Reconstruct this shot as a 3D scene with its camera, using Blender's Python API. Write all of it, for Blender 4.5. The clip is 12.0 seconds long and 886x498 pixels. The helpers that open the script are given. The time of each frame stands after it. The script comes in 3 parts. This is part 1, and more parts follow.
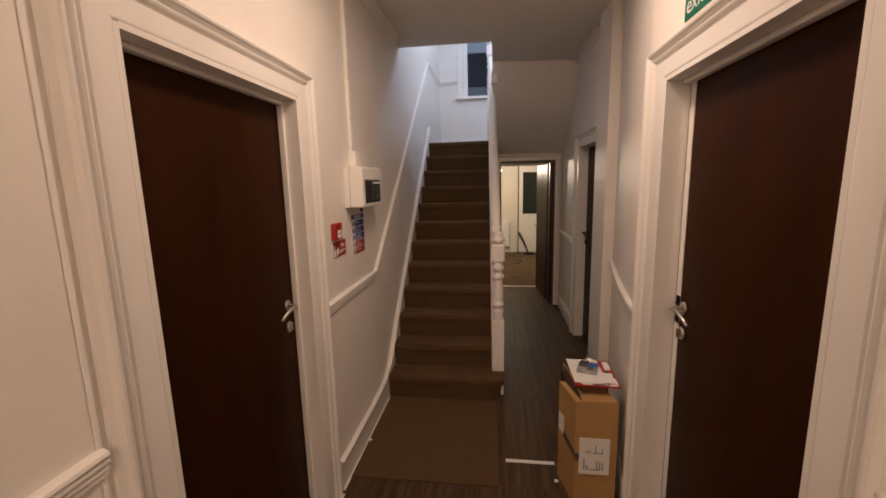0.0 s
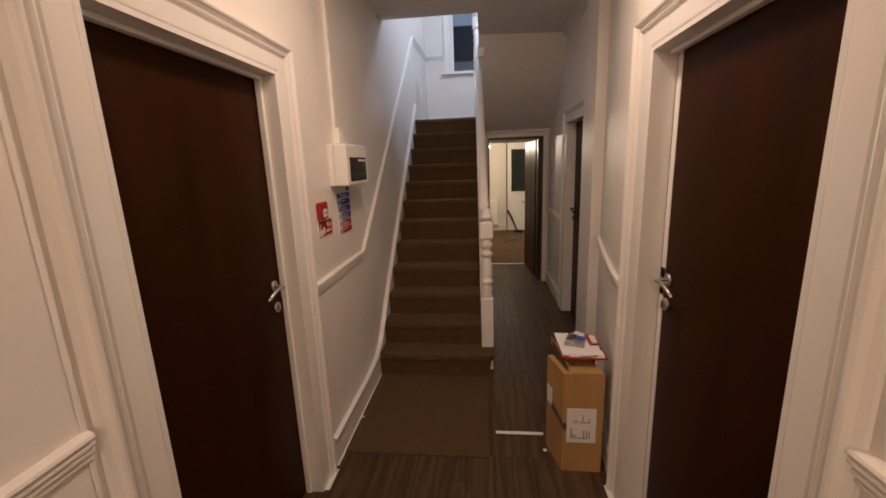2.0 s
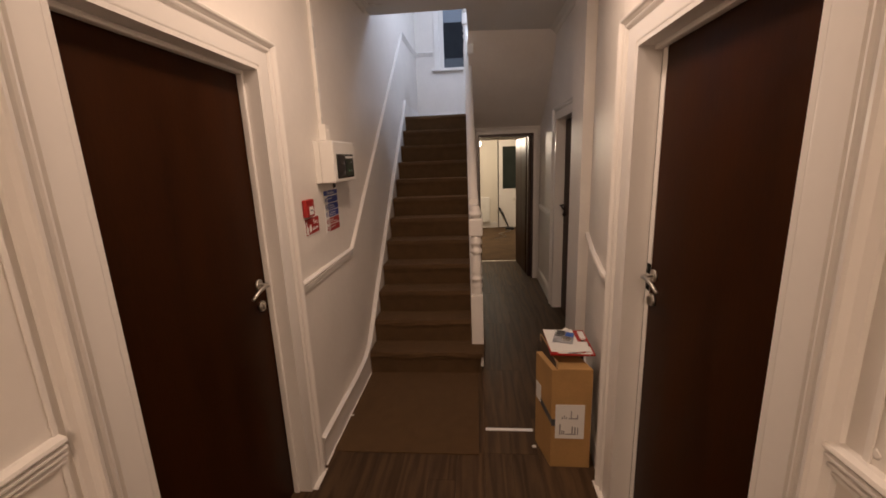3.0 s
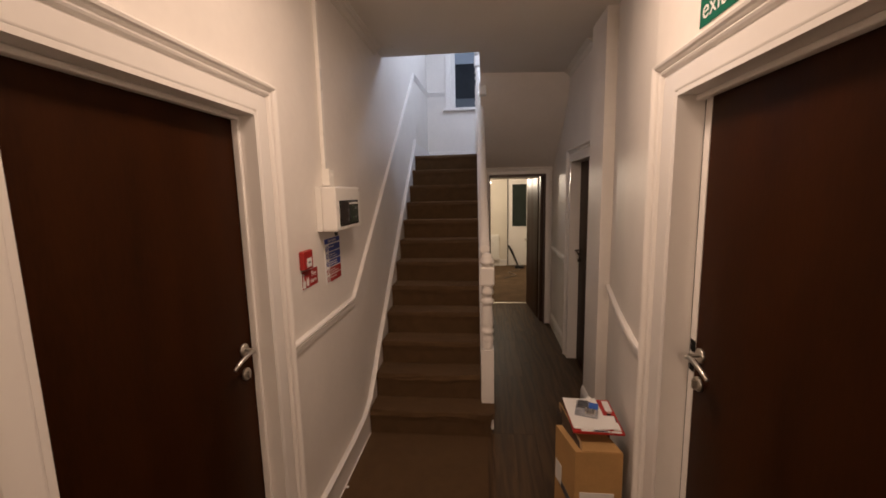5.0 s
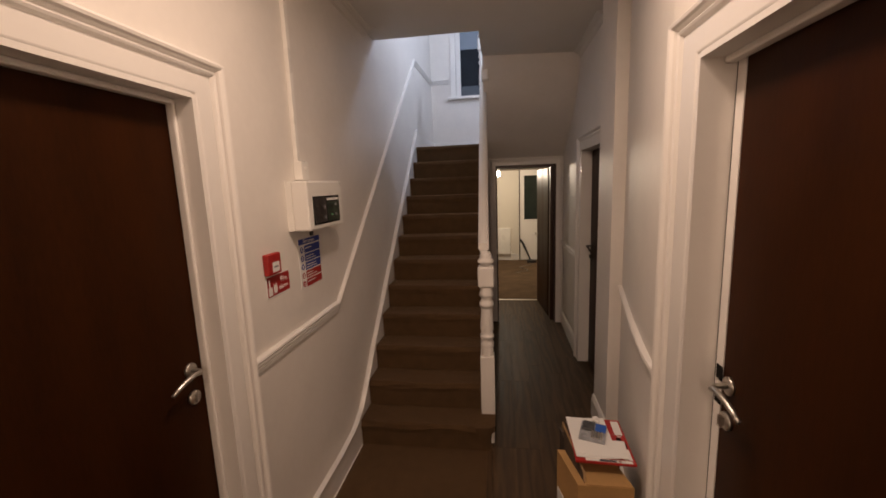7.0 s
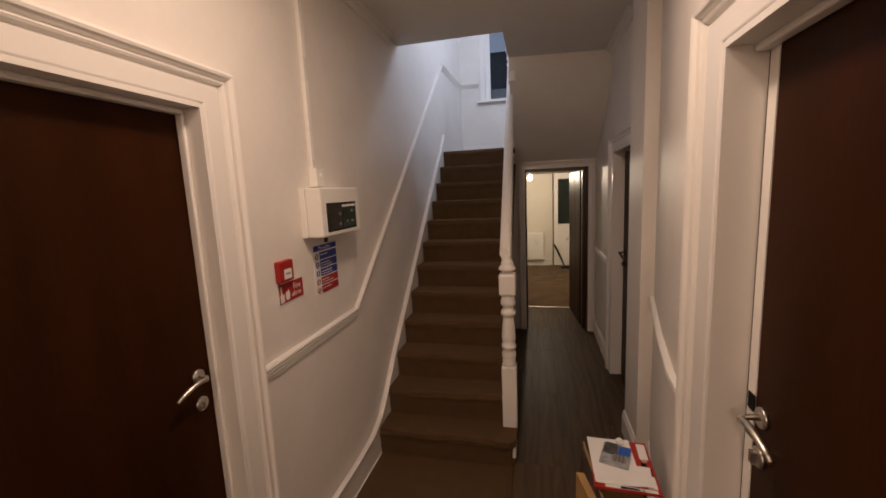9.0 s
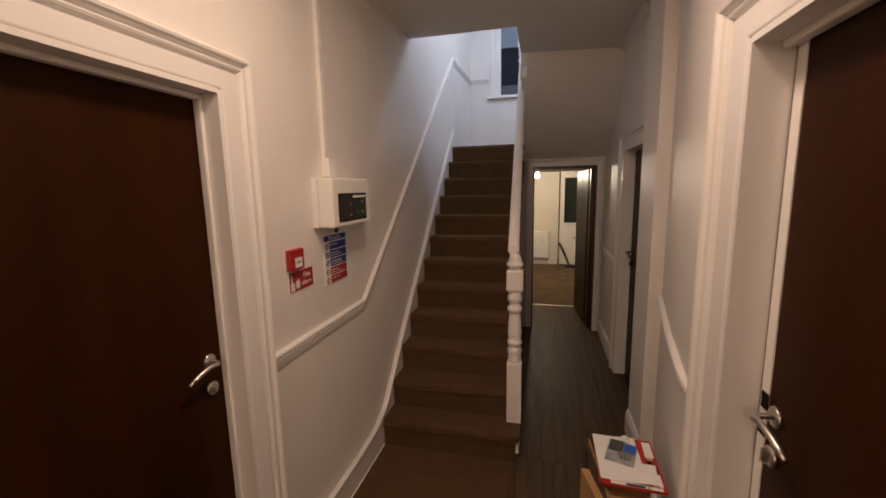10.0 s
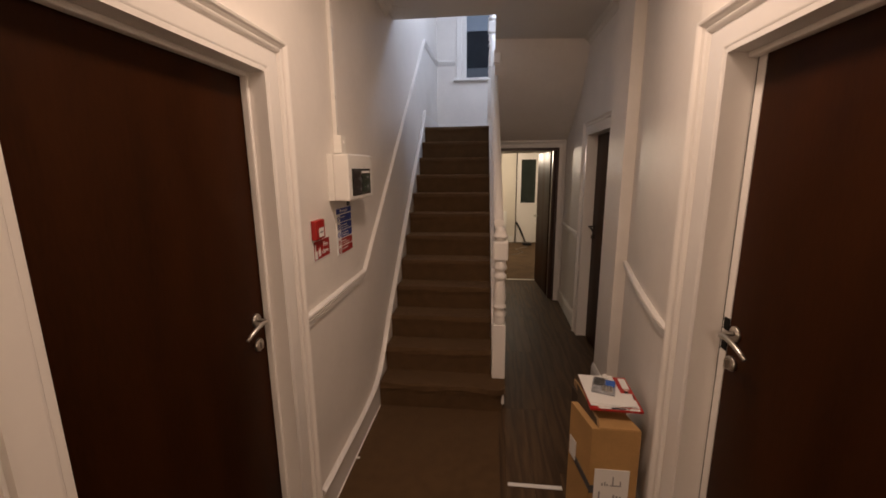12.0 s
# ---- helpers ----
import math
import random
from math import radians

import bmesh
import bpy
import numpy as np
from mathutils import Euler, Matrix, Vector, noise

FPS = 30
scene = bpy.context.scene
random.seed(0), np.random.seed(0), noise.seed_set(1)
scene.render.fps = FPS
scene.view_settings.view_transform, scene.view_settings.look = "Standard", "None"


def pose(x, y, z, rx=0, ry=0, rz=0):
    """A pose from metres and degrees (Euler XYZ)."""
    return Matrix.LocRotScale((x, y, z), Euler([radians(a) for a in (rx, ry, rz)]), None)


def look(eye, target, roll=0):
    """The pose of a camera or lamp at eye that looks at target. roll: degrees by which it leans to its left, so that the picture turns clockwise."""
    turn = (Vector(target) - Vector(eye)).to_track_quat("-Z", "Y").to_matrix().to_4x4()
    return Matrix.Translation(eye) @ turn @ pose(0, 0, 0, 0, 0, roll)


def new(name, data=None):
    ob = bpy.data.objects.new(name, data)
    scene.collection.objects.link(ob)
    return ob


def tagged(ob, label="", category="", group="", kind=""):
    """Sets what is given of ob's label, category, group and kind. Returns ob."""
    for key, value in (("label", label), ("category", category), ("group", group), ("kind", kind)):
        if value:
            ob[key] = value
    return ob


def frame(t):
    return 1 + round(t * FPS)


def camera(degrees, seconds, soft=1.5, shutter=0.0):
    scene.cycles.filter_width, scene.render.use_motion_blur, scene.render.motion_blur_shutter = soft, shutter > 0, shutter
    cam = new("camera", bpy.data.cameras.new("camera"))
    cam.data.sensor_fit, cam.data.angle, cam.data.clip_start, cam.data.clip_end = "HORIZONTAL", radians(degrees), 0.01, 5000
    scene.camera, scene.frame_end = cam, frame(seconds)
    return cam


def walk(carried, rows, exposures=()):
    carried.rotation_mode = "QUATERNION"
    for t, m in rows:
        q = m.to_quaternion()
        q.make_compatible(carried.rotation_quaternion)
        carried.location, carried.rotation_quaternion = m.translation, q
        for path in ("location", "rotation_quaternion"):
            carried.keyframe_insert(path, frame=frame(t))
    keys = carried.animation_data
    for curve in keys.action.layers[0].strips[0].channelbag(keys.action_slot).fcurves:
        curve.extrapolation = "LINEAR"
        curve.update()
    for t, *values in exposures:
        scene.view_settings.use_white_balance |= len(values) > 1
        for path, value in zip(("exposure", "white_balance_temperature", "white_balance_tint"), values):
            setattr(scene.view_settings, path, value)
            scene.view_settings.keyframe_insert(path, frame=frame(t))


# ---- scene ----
cam = camera(95.8, 12.0, soft=1.7, shutter=0.4)
PATH = [
    (0, (0.267, 0.101, 1.653), (0.006, 2.057, 1.329), -1.3),
    (0.5, (0.264, 0.105, 1.642), (0.017, 2.054, 1.263), -1.7),
    (1, (0.266, 0.109, 1.64), (0.017, 2.053, 1.243), -1.8),
    (1.5, (0.278, 0.105, 1.641), (0.039, 2.051, 1.245), -2.1),
    (2, (0.276, 0.11, 1.639), (0.065, 2.053, 1.214), -2.1),
    (2.5, (0.283, 0.116, 1.634), (0.095, 2.058, 1.195), -1.9),
    (3, (0.301, 0.123, 1.634), (0.125, 2.066, 1.196), -2.2),
    (3.5, (0.294, 0.15, 1.69), (0.073, 2.119, 1.425), -1.3),
    (5.5, (0.262, 0.402, 1.715), (0.066, 2.37, 1.414), -1.2),
    (6, (0.251, 0.462, 1.706), (0.122, 2.429, 1.364), -0.7),
    (6.5, (0.296, 0.518, 1.705), (0.075, 2.477, 1.367), -1.6),
    (7, (0.387, 0.589, 1.712), (0.097, 2.543, 1.399), -2.1),
    (9, (0.475, 0.666, 1.715), (0.011, 2.59, 1.429), -2.6),
    (9.5, (0.471, 0.661, 1.714), (-0.008, 2.582, 1.434), -2.5),
    (10, (0.444, 0.656, 1.701), (-0.036, 2.574, 1.398), -1.1),
    (10.5, (0.283, 0.558, 1.704), (-0.218, 2.472, 1.409), -0.5),
    (11, (0.156, 0.472, 1.686), (-0.393, 2.364, 1.343), -1.8),
    (11.5, (0.19, 0.423, 1.687), (-0.144, 2.358, 1.311), 0.0),
    (12, (0.207, 0.394, 1.68), (-0.023, 2.342, 1.286), -0.5),
]
walk(cam, [(t, look(eye, target, roll)) for t, eye, target, roll in PATH], exposures=[(0, -0.13), (3.5, -0.14), (5.5, -0.20), (12, -0.25)])

# ---- world and lamps ----
world = bpy.data.worlds.new("night")
scene.world = world
world.use_nodes = True
world.node_tree.nodes["Background"].inputs[0].default_value = (0.010, 0.013, 0.020, 1)
world.node_tree.nodes["Background"].inputs[1].default_value = 0.5


def lamp(name, place, watts, colour, radius):
    data = bpy.data.lights.new(name, "POINT")
    data.energy, data.color, data.shadow_soft_size = watts, colour, radius
    ob = new(name, data)
    ob.location = place
    return ob


# Hall and upstairs lights stand out of view; no fittings are modelled.
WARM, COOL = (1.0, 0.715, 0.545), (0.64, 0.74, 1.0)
# Added warm fill far behind the camera, softens the falloff along the hall.
lamp("hall_back_fill_light", (0.20, -2.10, 2.40), 46, WARM, 0.10)
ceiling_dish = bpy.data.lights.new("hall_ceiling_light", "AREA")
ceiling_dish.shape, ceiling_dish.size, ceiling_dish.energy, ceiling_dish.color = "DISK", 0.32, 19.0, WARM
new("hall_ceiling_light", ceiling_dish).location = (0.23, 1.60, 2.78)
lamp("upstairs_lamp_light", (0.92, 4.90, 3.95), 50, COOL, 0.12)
lamp("far_room_bulb_light", (0.343, 8.0, 1.885), 50, (1.0, 0.80, 0.60), 0.04)


# ---- materials ----
def material(name, colour, rough=0.5, metal=0.0, vary=0.08, scale=6.0, bump=0.0, bump_scale=120.0, stretch=(1, 1, 1), coat=0.0, per_object=0.0, rough_vary=0.05, spec=0.5):
    m = bpy.data.materials.new(name)
    m.use_nodes = True
    n, l = m.node_tree.nodes, m.node_tree.links
    b = n["Principled BSDF"]
    b.inputs["Roughness"].default_value, b.inputs["Metallic"].default_value = rough, metal
    b.inputs["Coat Weight"].default_value, b.inputs["Specular IOR Level"].default_value = coat, spec
    tc, mp = n.new("ShaderNodeTexCoord"), n.new("ShaderNodeMapping")
    mp.inputs["Scale"].default_value = stretch
    l.new(tc.outputs["Object"], mp.inputs["Vector"])
    big, fine = n.new("ShaderNodeTexNoise"), n.new("ShaderNodeTexNoise")
    big.inputs["Scale"].default_value, fine.inputs["Scale"].default_value = scale, bump_scale
    big.inputs["Detail"].default_value, fine.inputs["Detail"].default_value = 5, 3
    l.new(mp.outputs[0], big.inputs["Vector"]), l.new(mp.outputs[0], fine.inputs["Vector"])
    add = n.new("ShaderNodeMath")
    add.operation = "MULTIPLY_ADD"
    add.inputs[1].default_value = 0.35
    l.new(fine.outputs[0], add.inputs[0]), l.new(big.outputs[0], add.inputs[2])
    ramp = n.new("ShaderNodeMapRange")
    ramp.inputs[1].default_value, ramp.inputs[2].default_value = 0.45, 0.90
    ramp.inputs[3].default_value, ramp.inputs[4].default_value = 1 - vary, 1 + vary
    l.new(add.outputs[0], ramp.inputs[0])
    hsv = n.new("ShaderNodeHueSaturation")
    hsv.inputs["Color"].default_value = (*colour, 1)
    value = ramp.outputs[0]
    if per_object:
        info, mix = n.new("ShaderNodeObjectInfo"), n.new("ShaderNodeMath")
        span = n.new("ShaderNodeMapRange")
        span.inputs[3].default_value, span.inputs[4].default_value = 1 - per_object, 1 + per_object
        l.new(info.outputs["Random"], span.inputs[0])
        mix.operation = "MULTIPLY"
        l.new(value, mix.inputs[0]), l.new(span.outputs[0], mix.inputs[1])
        value = mix.outputs[0]
    l.new(value, hsv.inputs["Value"])
    l.new(hsv.outputs[0], b.inputs["Base Color"])
    rr = n.new("ShaderNodeMapRange")
    rr.inputs[1].default_value, rr.inputs[2].default_value = 0.3, 0.7
    rr.inputs[3].default_value, rr.inputs[4].default_value = max(rough - rough_vary, 0.02), min(rough + rough_vary, 1)
    l.new(big.outputs[0], rr.inputs[0]), l.new(rr.outputs[0], b.inputs["Roughness"])
    if bump:
        bp = n.new("ShaderNodeBump")
        bp.inputs["Strength"].default_value, bp.inputs["Distance"].default_value = bump, 0.002
        l.new(fine.outputs[0], bp.inputs["Height"]), l.new(bp.outputs[0], b.inputs["Normal"])
    return m


def glow(name, colour, strength):
    m = bpy.data.materials.new(name)
    m.use_nodes = True
    b = m.node_tree.nodes["Principled BSDF"]
    b.inputs["Base Color"].default_value = (*colour, 1)
    b.inputs["Emission Color"].default_value, b.inputs["Emission Strength"].default_value = (*colour, 1), strength
    return m


WALL = material("wall_paint", (0.82, 0.78, 0.73), 0.50, spec=0.35, vary=0.04, scale=2.5, bump=0.22, bump_scale=26, rough_vary=0.02)
CEIL = material("ceiling_paint", (0.76, 0.73, 0.67), 0.75, vary=0.03, scale=2.0, bump=0.10, bump_scale=60)
TRIM = material("white_gloss", (0.84, 0.81, 0.77), 0.30, vary=0.02, scale=3.0, rough_vary=0.01, bump=0.05, bump_scale=40)
VENEER = material("sapele_veneer", (0.031, 0.0090, 0.0018), 0.42, spec=0.08, vary=0.32, scale=1.3, bump=0.05, bump_scale=30, stretch=(4, 4, 0.8), rough_vary=0.06)
# Far door lining; also colours the stair underside and a hinge shade strip.
DARKWOOD_SHADE = material("dark_wood_and_shade", (0.045, 0.018, 0.010), 0.4, vary=0.25, scale=4, stretch=(6, 6, 0.6))
CARPET = material("brown_carpet", (0.098, 0.058, 0.028), 0.95, spec=0.1, vary=0.12, scale=14.0, bump=1.0, bump_scale=420)
for socket, value in (("Sheen Weight", 0.27), ("Sheen Roughness", 0.40), ("Sheen Tint", (0.85, 0.62, 0.42, 1))):
    CARPET.node_tree.nodes["Principled BSDF"].inputs[socket].default_value = value
CARPET2 = material("worn_carpet", (0.125, 0.083, 0.050), 0.95, spec=0.1, vary=0.25, scale=4.0, bump=1.0, bump_scale=400)


def plank_material():
    """Wood-effect vinyl: wavy grain along y, shifted from plank to plank."""
    m = material("vinyl_plank", (0.080, 0.049, 0.026), 0.50, vary=0.24, scale=3.0, bump=0.12, bump_scale=60, stretch=(6, 0.7, 1), per_object=0.16, rough_vary=0.08, spec=0.12)
    n, l = m.node_tree.nodes, m.node_tree.links
    b, tc, info = n["Principled BSDF"], n.new("ShaderNodeTexCoord"), n.new("ShaderNodeObjectInfo")
    mp, off = n.new("ShaderNodeMapping"), n.new("ShaderNodeCombineXYZ")
    mul = n.new("ShaderNodeMath")
    mul.operation, mul.inputs[1].default_value = "MULTIPLY", 41.0
    l.new(info.outputs["Random"], mul.inputs[0])
    for k in range(3):
        l.new(mul.outputs[0], off.inputs[k])
    mp.inputs["Scale"].default_value = (1.0, 0.10, 1.0)
    l.new(tc.outputs["Object"], mp.inputs["Vector"]), l.new(off.outputs[0], mp.inputs["Location"])
    wave = n.new("ShaderNodeTexWave")
    wave.inputs["Scale"].default_value, wave.inputs["Distortion"].default_value = 4.5, 13.0
    wave.inputs["Detail"].default_value, wave.inputs["Detail Scale"].default_value = 4.0, 2.2
    l.new(mp.outputs[0], wave.inputs["Vector"])
    ramp = n.new("ShaderNodeMapRange")
    ramp.inputs[3].default_value, ramp.inputs[4].default_value = 0.76, 1.17
    l.new(wave.outputs["Fac"], ramp.inputs[0])
    mix = n.new("ShaderNodeMix")
    mix.data_type, mix.blend_type, mix.inputs[0].default_value = "RGBA", "MULTIPLY", 1.0
    old = b.inputs["Base Color"].links[0].from_socket
    grey = n.new("ShaderNodeCombineColor")
    for k in range(3):
        l.new(ramp.outputs[0], grey.inputs[k])
    l.new(old, mix.inputs[6]), l.new(grey.outputs[0], mix.inputs[7])
    l.new(mix.outputs[2], b.inputs["Base Color"])
    return m


VINYL = plank_material()
GROUT = material("plank_joint", (0.02, 0.017, 0.014), 0.8)
STEEL = material("satin_steel", (0.60, 0.57, 0.53), 0.34, metal=1.0, vary=0.04)
DARKSTEEL = material("dark_bronze", (0.10, 0.085, 0.075), 0.35, metal=1.0, vary=0.1)
BRASSY = material("aluminium_strip", (0.75, 0.70, 0.62), 0.3, metal=1.0, vary=0.08)
PLASTIC = material("white_plastic", (0.88, 0.86, 0.81), 0.30, vary=0.02)
BLACKP = material("black_plastic", (0.012, 0.012, 0.013), 0.3, vary=0.2)
MATTBLACK = material("matt_black", (0.010, 0.009, 0.008), 0.8, spec=0.1, vary=0.2)
SCREEN = material("dark_window_panel", (0.012, 0.013, 0.012), 0.12, vary=0.3, scale=20)
CARD = material("brown_cardboard", (0.42, 0.245, 0.092), 0.75, vary=0.12, scale=5.0, bump=0.25, bump_scale=90)
CARDIN = material("cardboard_inside", (0.26, 0.16, 0.075), 0.85, vary=0.15)
# Cardboard with shade put into the colour, for the flap and rear carton.
SHADECARD = material("shadowed_cardboard", (0.050, 0.032, 0.018), 0.85, vary=0.2)
PAPER = material("white_paper", (0.78, 0.77, 0.75), 0.7, vary=0.03)
INK = material("grey_print", (0.27, 0.27, 0.28), 0.7)
RED = material("sign_red", (0.36, 0.016, 0.013), 0.4, vary=0.05)
BLUE = material("sign_blue", (0.014, 0.040, 0.30), 0.4, vary=0.05)
BRIGHTBLUE = material("packet_blue", (0.02, 0.10, 0.45), 0.3, vary=0.05)
GREEN = material("sign_green", (0.0, 0.12, 0.07), 0.4, vary=0.05)
CLEAR = material("grey_blister_plastic", (0.30, 0.31, 0.33), 0.15, vary=0.4, scale=40)
DARKCLEAR = material("dark_blister_plastic", (0.070, 0.072, 0.075), 0.15, vary=0.4, scale=40)
TAPE = material("grey_tape", (0.07, 0.075, 0.08), 0.35, vary=0.15, scale=30)
NIGHT = material("dark_window_glass", (0.020, 0.024, 0.030), 0.10, vary=0.3, scale=3, spec=0.12)


# ---- mesh helpers ----
def part(name, bm, mat, parent=None, label="", smooth=False):
    bmesh.ops.recalc_face_normals(bm, faces=bm.faces)
    me = bpy.data.meshes.new(name)
    bm.to_mesh(me)
    bm.free()
    for m in (mat if isinstance(mat, (list, tuple)) else [mat]):
        me.materials.append(m)
    if smooth:
        me.shade_smooth()
    ob = new(name, me)
    if parent:
        ob.parent = parent
    return tagged(ob, label)


def empty(name, label="", category="", group="", kind="", place=(0, 0, 0)):
    ob = new(name)
    ob.location = place
    return tagged(ob, label, category, group, kind)


def add_box(bm, a, b, bevel=0.0, m=None, index=0):
    """A box from corner a to corner b, with its edges rounded by bevel."""
    verts = bmesh.ops.create_cube(bm, size=1)["verts"]
    faces = list({f for v in verts for f in v.link_faces})
    for f in faces:
        f.material_index = index
    for v in verts:
        v.co = Vector([(p + q) / 2 + c * (q - p) for p, q, c in zip(a, b, v.co)])
    if bevel:
        made = bmesh.ops.bevel(bm, geom=list({e for v in verts for e in v.link_edges}), offset=bevel, segments=2, profile=0.5, affect="EDGES", clamp_overlap=True)
        verts = list({v for f in made["faces"] for v in f.verts} | {v for v in verts if v.is_valid})
        for f in made["faces"]:
            f.material_index = index
    if m is not None:
        bmesh.ops.transform(bm, matrix=m, verts=[v for v in verts if v.is_valid])
    return bm


def box(a, b, bevel=0.0, m=None):
    return add_box(bmesh.new(), a, b, bevel, m)


def add_prism(bm, outline, axis, lo, hi):
    """Extrudes an outline of two coordinates along an axis ('x': outline is y, z; 'y': x, z; 'z': x, y)."""
    def place(p, d):
        return {"x": (d, p[0], p[1]), "y": (p[0], d, p[1]), "z": (p[0], p[1], d)}[axis]
    low, high = [[bm.verts.new(place(p, d)) for p in outline] for d in (lo, hi)]
    n = len(outline)
    bm.faces.new(low), bm.faces.new(high)
    for i in range(n):
        bm.faces.new((low[i], low[(i + 1) % n], high[(i + 1) % n], high[i]))
    return bm


def prism(outline, axis, lo, hi):
    return add_prism(bmesh.new(), outline, axis, lo, hi)


def lathe(profile, at, segments=20, bm=None):
    """Turns a profile of (radius, height) about a vertical axis at (x, y, z)."""
    bm = bm or bmesh.new()
    rings = [[bm.verts.new((at[0] + r * math.cos(2 * math.pi * k / segments), at[1] + r * math.sin(2 * math.pi * k / segments), at[2] + h)) for k in range(segments)] for r, h in profile]
    for a, b in zip(rings, rings[1:]):
        for k in range(segments):
            bm.faces.new((a[k], a[(k + 1) % segments], b[(k + 1) % segments], b[k]))
    bm.faces.new(rings[0]), bm.faces.new(rings[-1])
    return bm


def tube(points, radius, segments=10, bm=None):
    """A round bar along a line of points."""
    bm = bm or bmesh.new()
    pts = [Vector(p) for p in points]
    rings = []
    for i, p in enumerate(pts):
        d = (pts[min(i + 1, len(pts) - 1)] - pts[max(i - 1, 0)]).normalized()
        u = d.orthogonal().normalized() if i == 0 else (rings_u - d * rings_u.dot(d)).normalized()
        rings_u = u
        w = d.cross(u)
        r = radius[i] if isinstance(radius, (list, tuple)) else radius
        rings.append([bm.verts.new(p + r * (math.cos(2 * math.pi * k / segments) * u + math.sin(2 * math.pi * k / segments) * w)) for k in range(segments)])
    for a, b in zip(rings, rings[1:]):
        for k in range(segments):
            bm.faces.new((a[k], a[(k + 1) % segments], b[(k + 1) % segments], b[k]))
    bm.faces.new(rings[0]), bm.faces.new(rings[-1])
    return bm


def sweep(profile, stations):
    """A strip: each profile point (u, v) goes through stations, functions of (u, v) that give places."""
    bm = bmesh.new()
    rows = [[bm.verts.new(f(u, v)) for u, v in profile] for f in stations]
    for a, b in zip(rows, rows[1:]):
        for k in range(len(profile)):
            bm.faces.new((a[k], a[(k + 1) % len(profile)], b[(k + 1) % len(profile)], b[k]))
    bm.faces.new(rows[0]), bm.faces.new(rows[-1])
    return bm


# ---- the hall: walls, floor, ceiling ----
XL, XR, CEILING = -0.585, 0.900, 2.850
FAR_Y, LAND_Z, STEP_RISE, STEP_GO, STAIR_Y = 5.470, 2.155, 0.1796, 0.204, 2.952
BACK = -3.4
LD = (0.955, 1.795, 2.025)
RD = (0.906, 1.745, 2.015)
MD = (3.480, 4.370, 1.985)
FD = (0.330, 1.025, 1.915)

bm = bmesh.new()
for y0, y1, z0, z1 in ((BACK, LD[0], 0, 5.0), (LD[0], LD[1], LD[2], 5.0), (LD[1], 6.80, 0, 5.0)):
    add_box(bm, (XL - 0.2, y0, z0), (XL, y1, z1))
tagged(part("wall_left", bm, WALL), "smooth cream painted hall wall", "wall", kind="structure")

SPLAY = [(XR, RD[1]), (1.30, RD[1]), (1.30, 3.12), (1.118, 3.12), (0.985, 2.47), (0.925, 2.12), (XR, 1.95)]
bm = bmesh.new()
add_box(bm, (XR, BACK, 0), (1.30, RD[0], CEILING))
add_box(bm, (XR, RD[0], RD[2]), (1.30, RD[1], CEILING))
add_prism(bm, SPLAY, "z", 0, CEILING)
add_box(bm, (1.045, 3.12, 0), (1.30, MD[0] - 0.02, CEILING))
add_box(bm, (1.11, MD[0] - 0.02, MD[2]), (1.30, MD[1], CEILING))
add_box(bm, (1.11, MD[1], 0), (1.30, FAR_Y, CEILING))
tagged(part("wall_right", bm, WALL), "cream painted hall wall with a splayed stretch", "wall", kind="structure")

bm = bmesh.new()
add_box(bm, (XL, FAR_Y, 0), (FD[0], FAR_Y + 0.21, 2.06))
add_box(bm, (FD[0], FAR_Y, FD[2]), (FD[1], FAR_Y + 0.21, 2.06))
add_box(bm, (FD[1], FAR_Y, 0), (1.30, FAR_Y + 0.21, 2.10))
tagged(part("wall_far", bm, WALL), "cream painted wall at the end of the hall", "wall", kind="structure")
tagged(part("wall_behind", box((XL - 0.2, BACK - 0.15, 0), (1.30, BACK, CEILING)), WALL), "plain cream wall closing the hall", "wall", kind="structure")

bm = bmesh.new()
add_box(bm, (XL - 0.2, BACK - 0.15, CEILING), (1.30, 3.83, CEILING + 0.18))
add_box(bm, (0.235, 3.83, CEILING), (1.30, 4.54, CEILING + 0.18))
tagged(part("ceiling", bm, CEIL), "off-white painted hall ceiling", "ceiling", kind="structure")

# sloping underside of the upper flight, over the passage
SOFFIT = [(4.54 + (FAR_Y - 4.54) * (1 - k / 14) ** 1.8, 2.005 + (CEILING - 2.005) * k / 14) for k in range(14, -1, -1)]
soffit = part("soffit", prism(SOFFIT + [(FAR_Y, 2.25), (4.54, 3.05)], "x", 0.235, 1.11), WALL)
for v in soffit.data.vertices:
    # the upper edge runs a little askew
    if v.co.x < 0.5 and v.co.z > 2.0:
        v.co.y -= 0.11 * (v.co.z - 2.0) / 0.85 if v.co.y < 5.4 else 0.0
soffit.data.set_sharp_from_angle(angle=radians(30))
for f in soffit.data.polygons:
    f.use_smooth = True
tagged(soffit, "curved cream soffit under the upper stairs", "soffit", kind="structure")

# stairwell above: landing back wall, upper walls and ceiling
WX0, WX1, WZ0, WZ1 = -0.225, 0.62, 2.955, 4.25
bm = bmesh.new()
add_box(bm, (XL, 6.56, 1.9), (WX0, 6.80, 5.0))
add_box(bm, (WX1, 6.56, 1.9), (1.30, 6.80, 5.0))
add_box(bm, (WX0, 6.56, 1.9), (WX1, 6.80, WZ0))
add_box(bm, (WX0, 6.56, WZ1), (WX1, 6.80, 5.0))
tagged(part("wall_landing", bm, WALL), "white painted landing wall with a window opening", "wall", kind="structure")
bm = bmesh.new()
add_box(bm, (1.12, 3.60, CEILING + 0.19), (1.30, 6.56, 5.0))
add_box(bm, (XL, 3.45, CEILING + 0.19), (1.12, 3.60, 5.0))
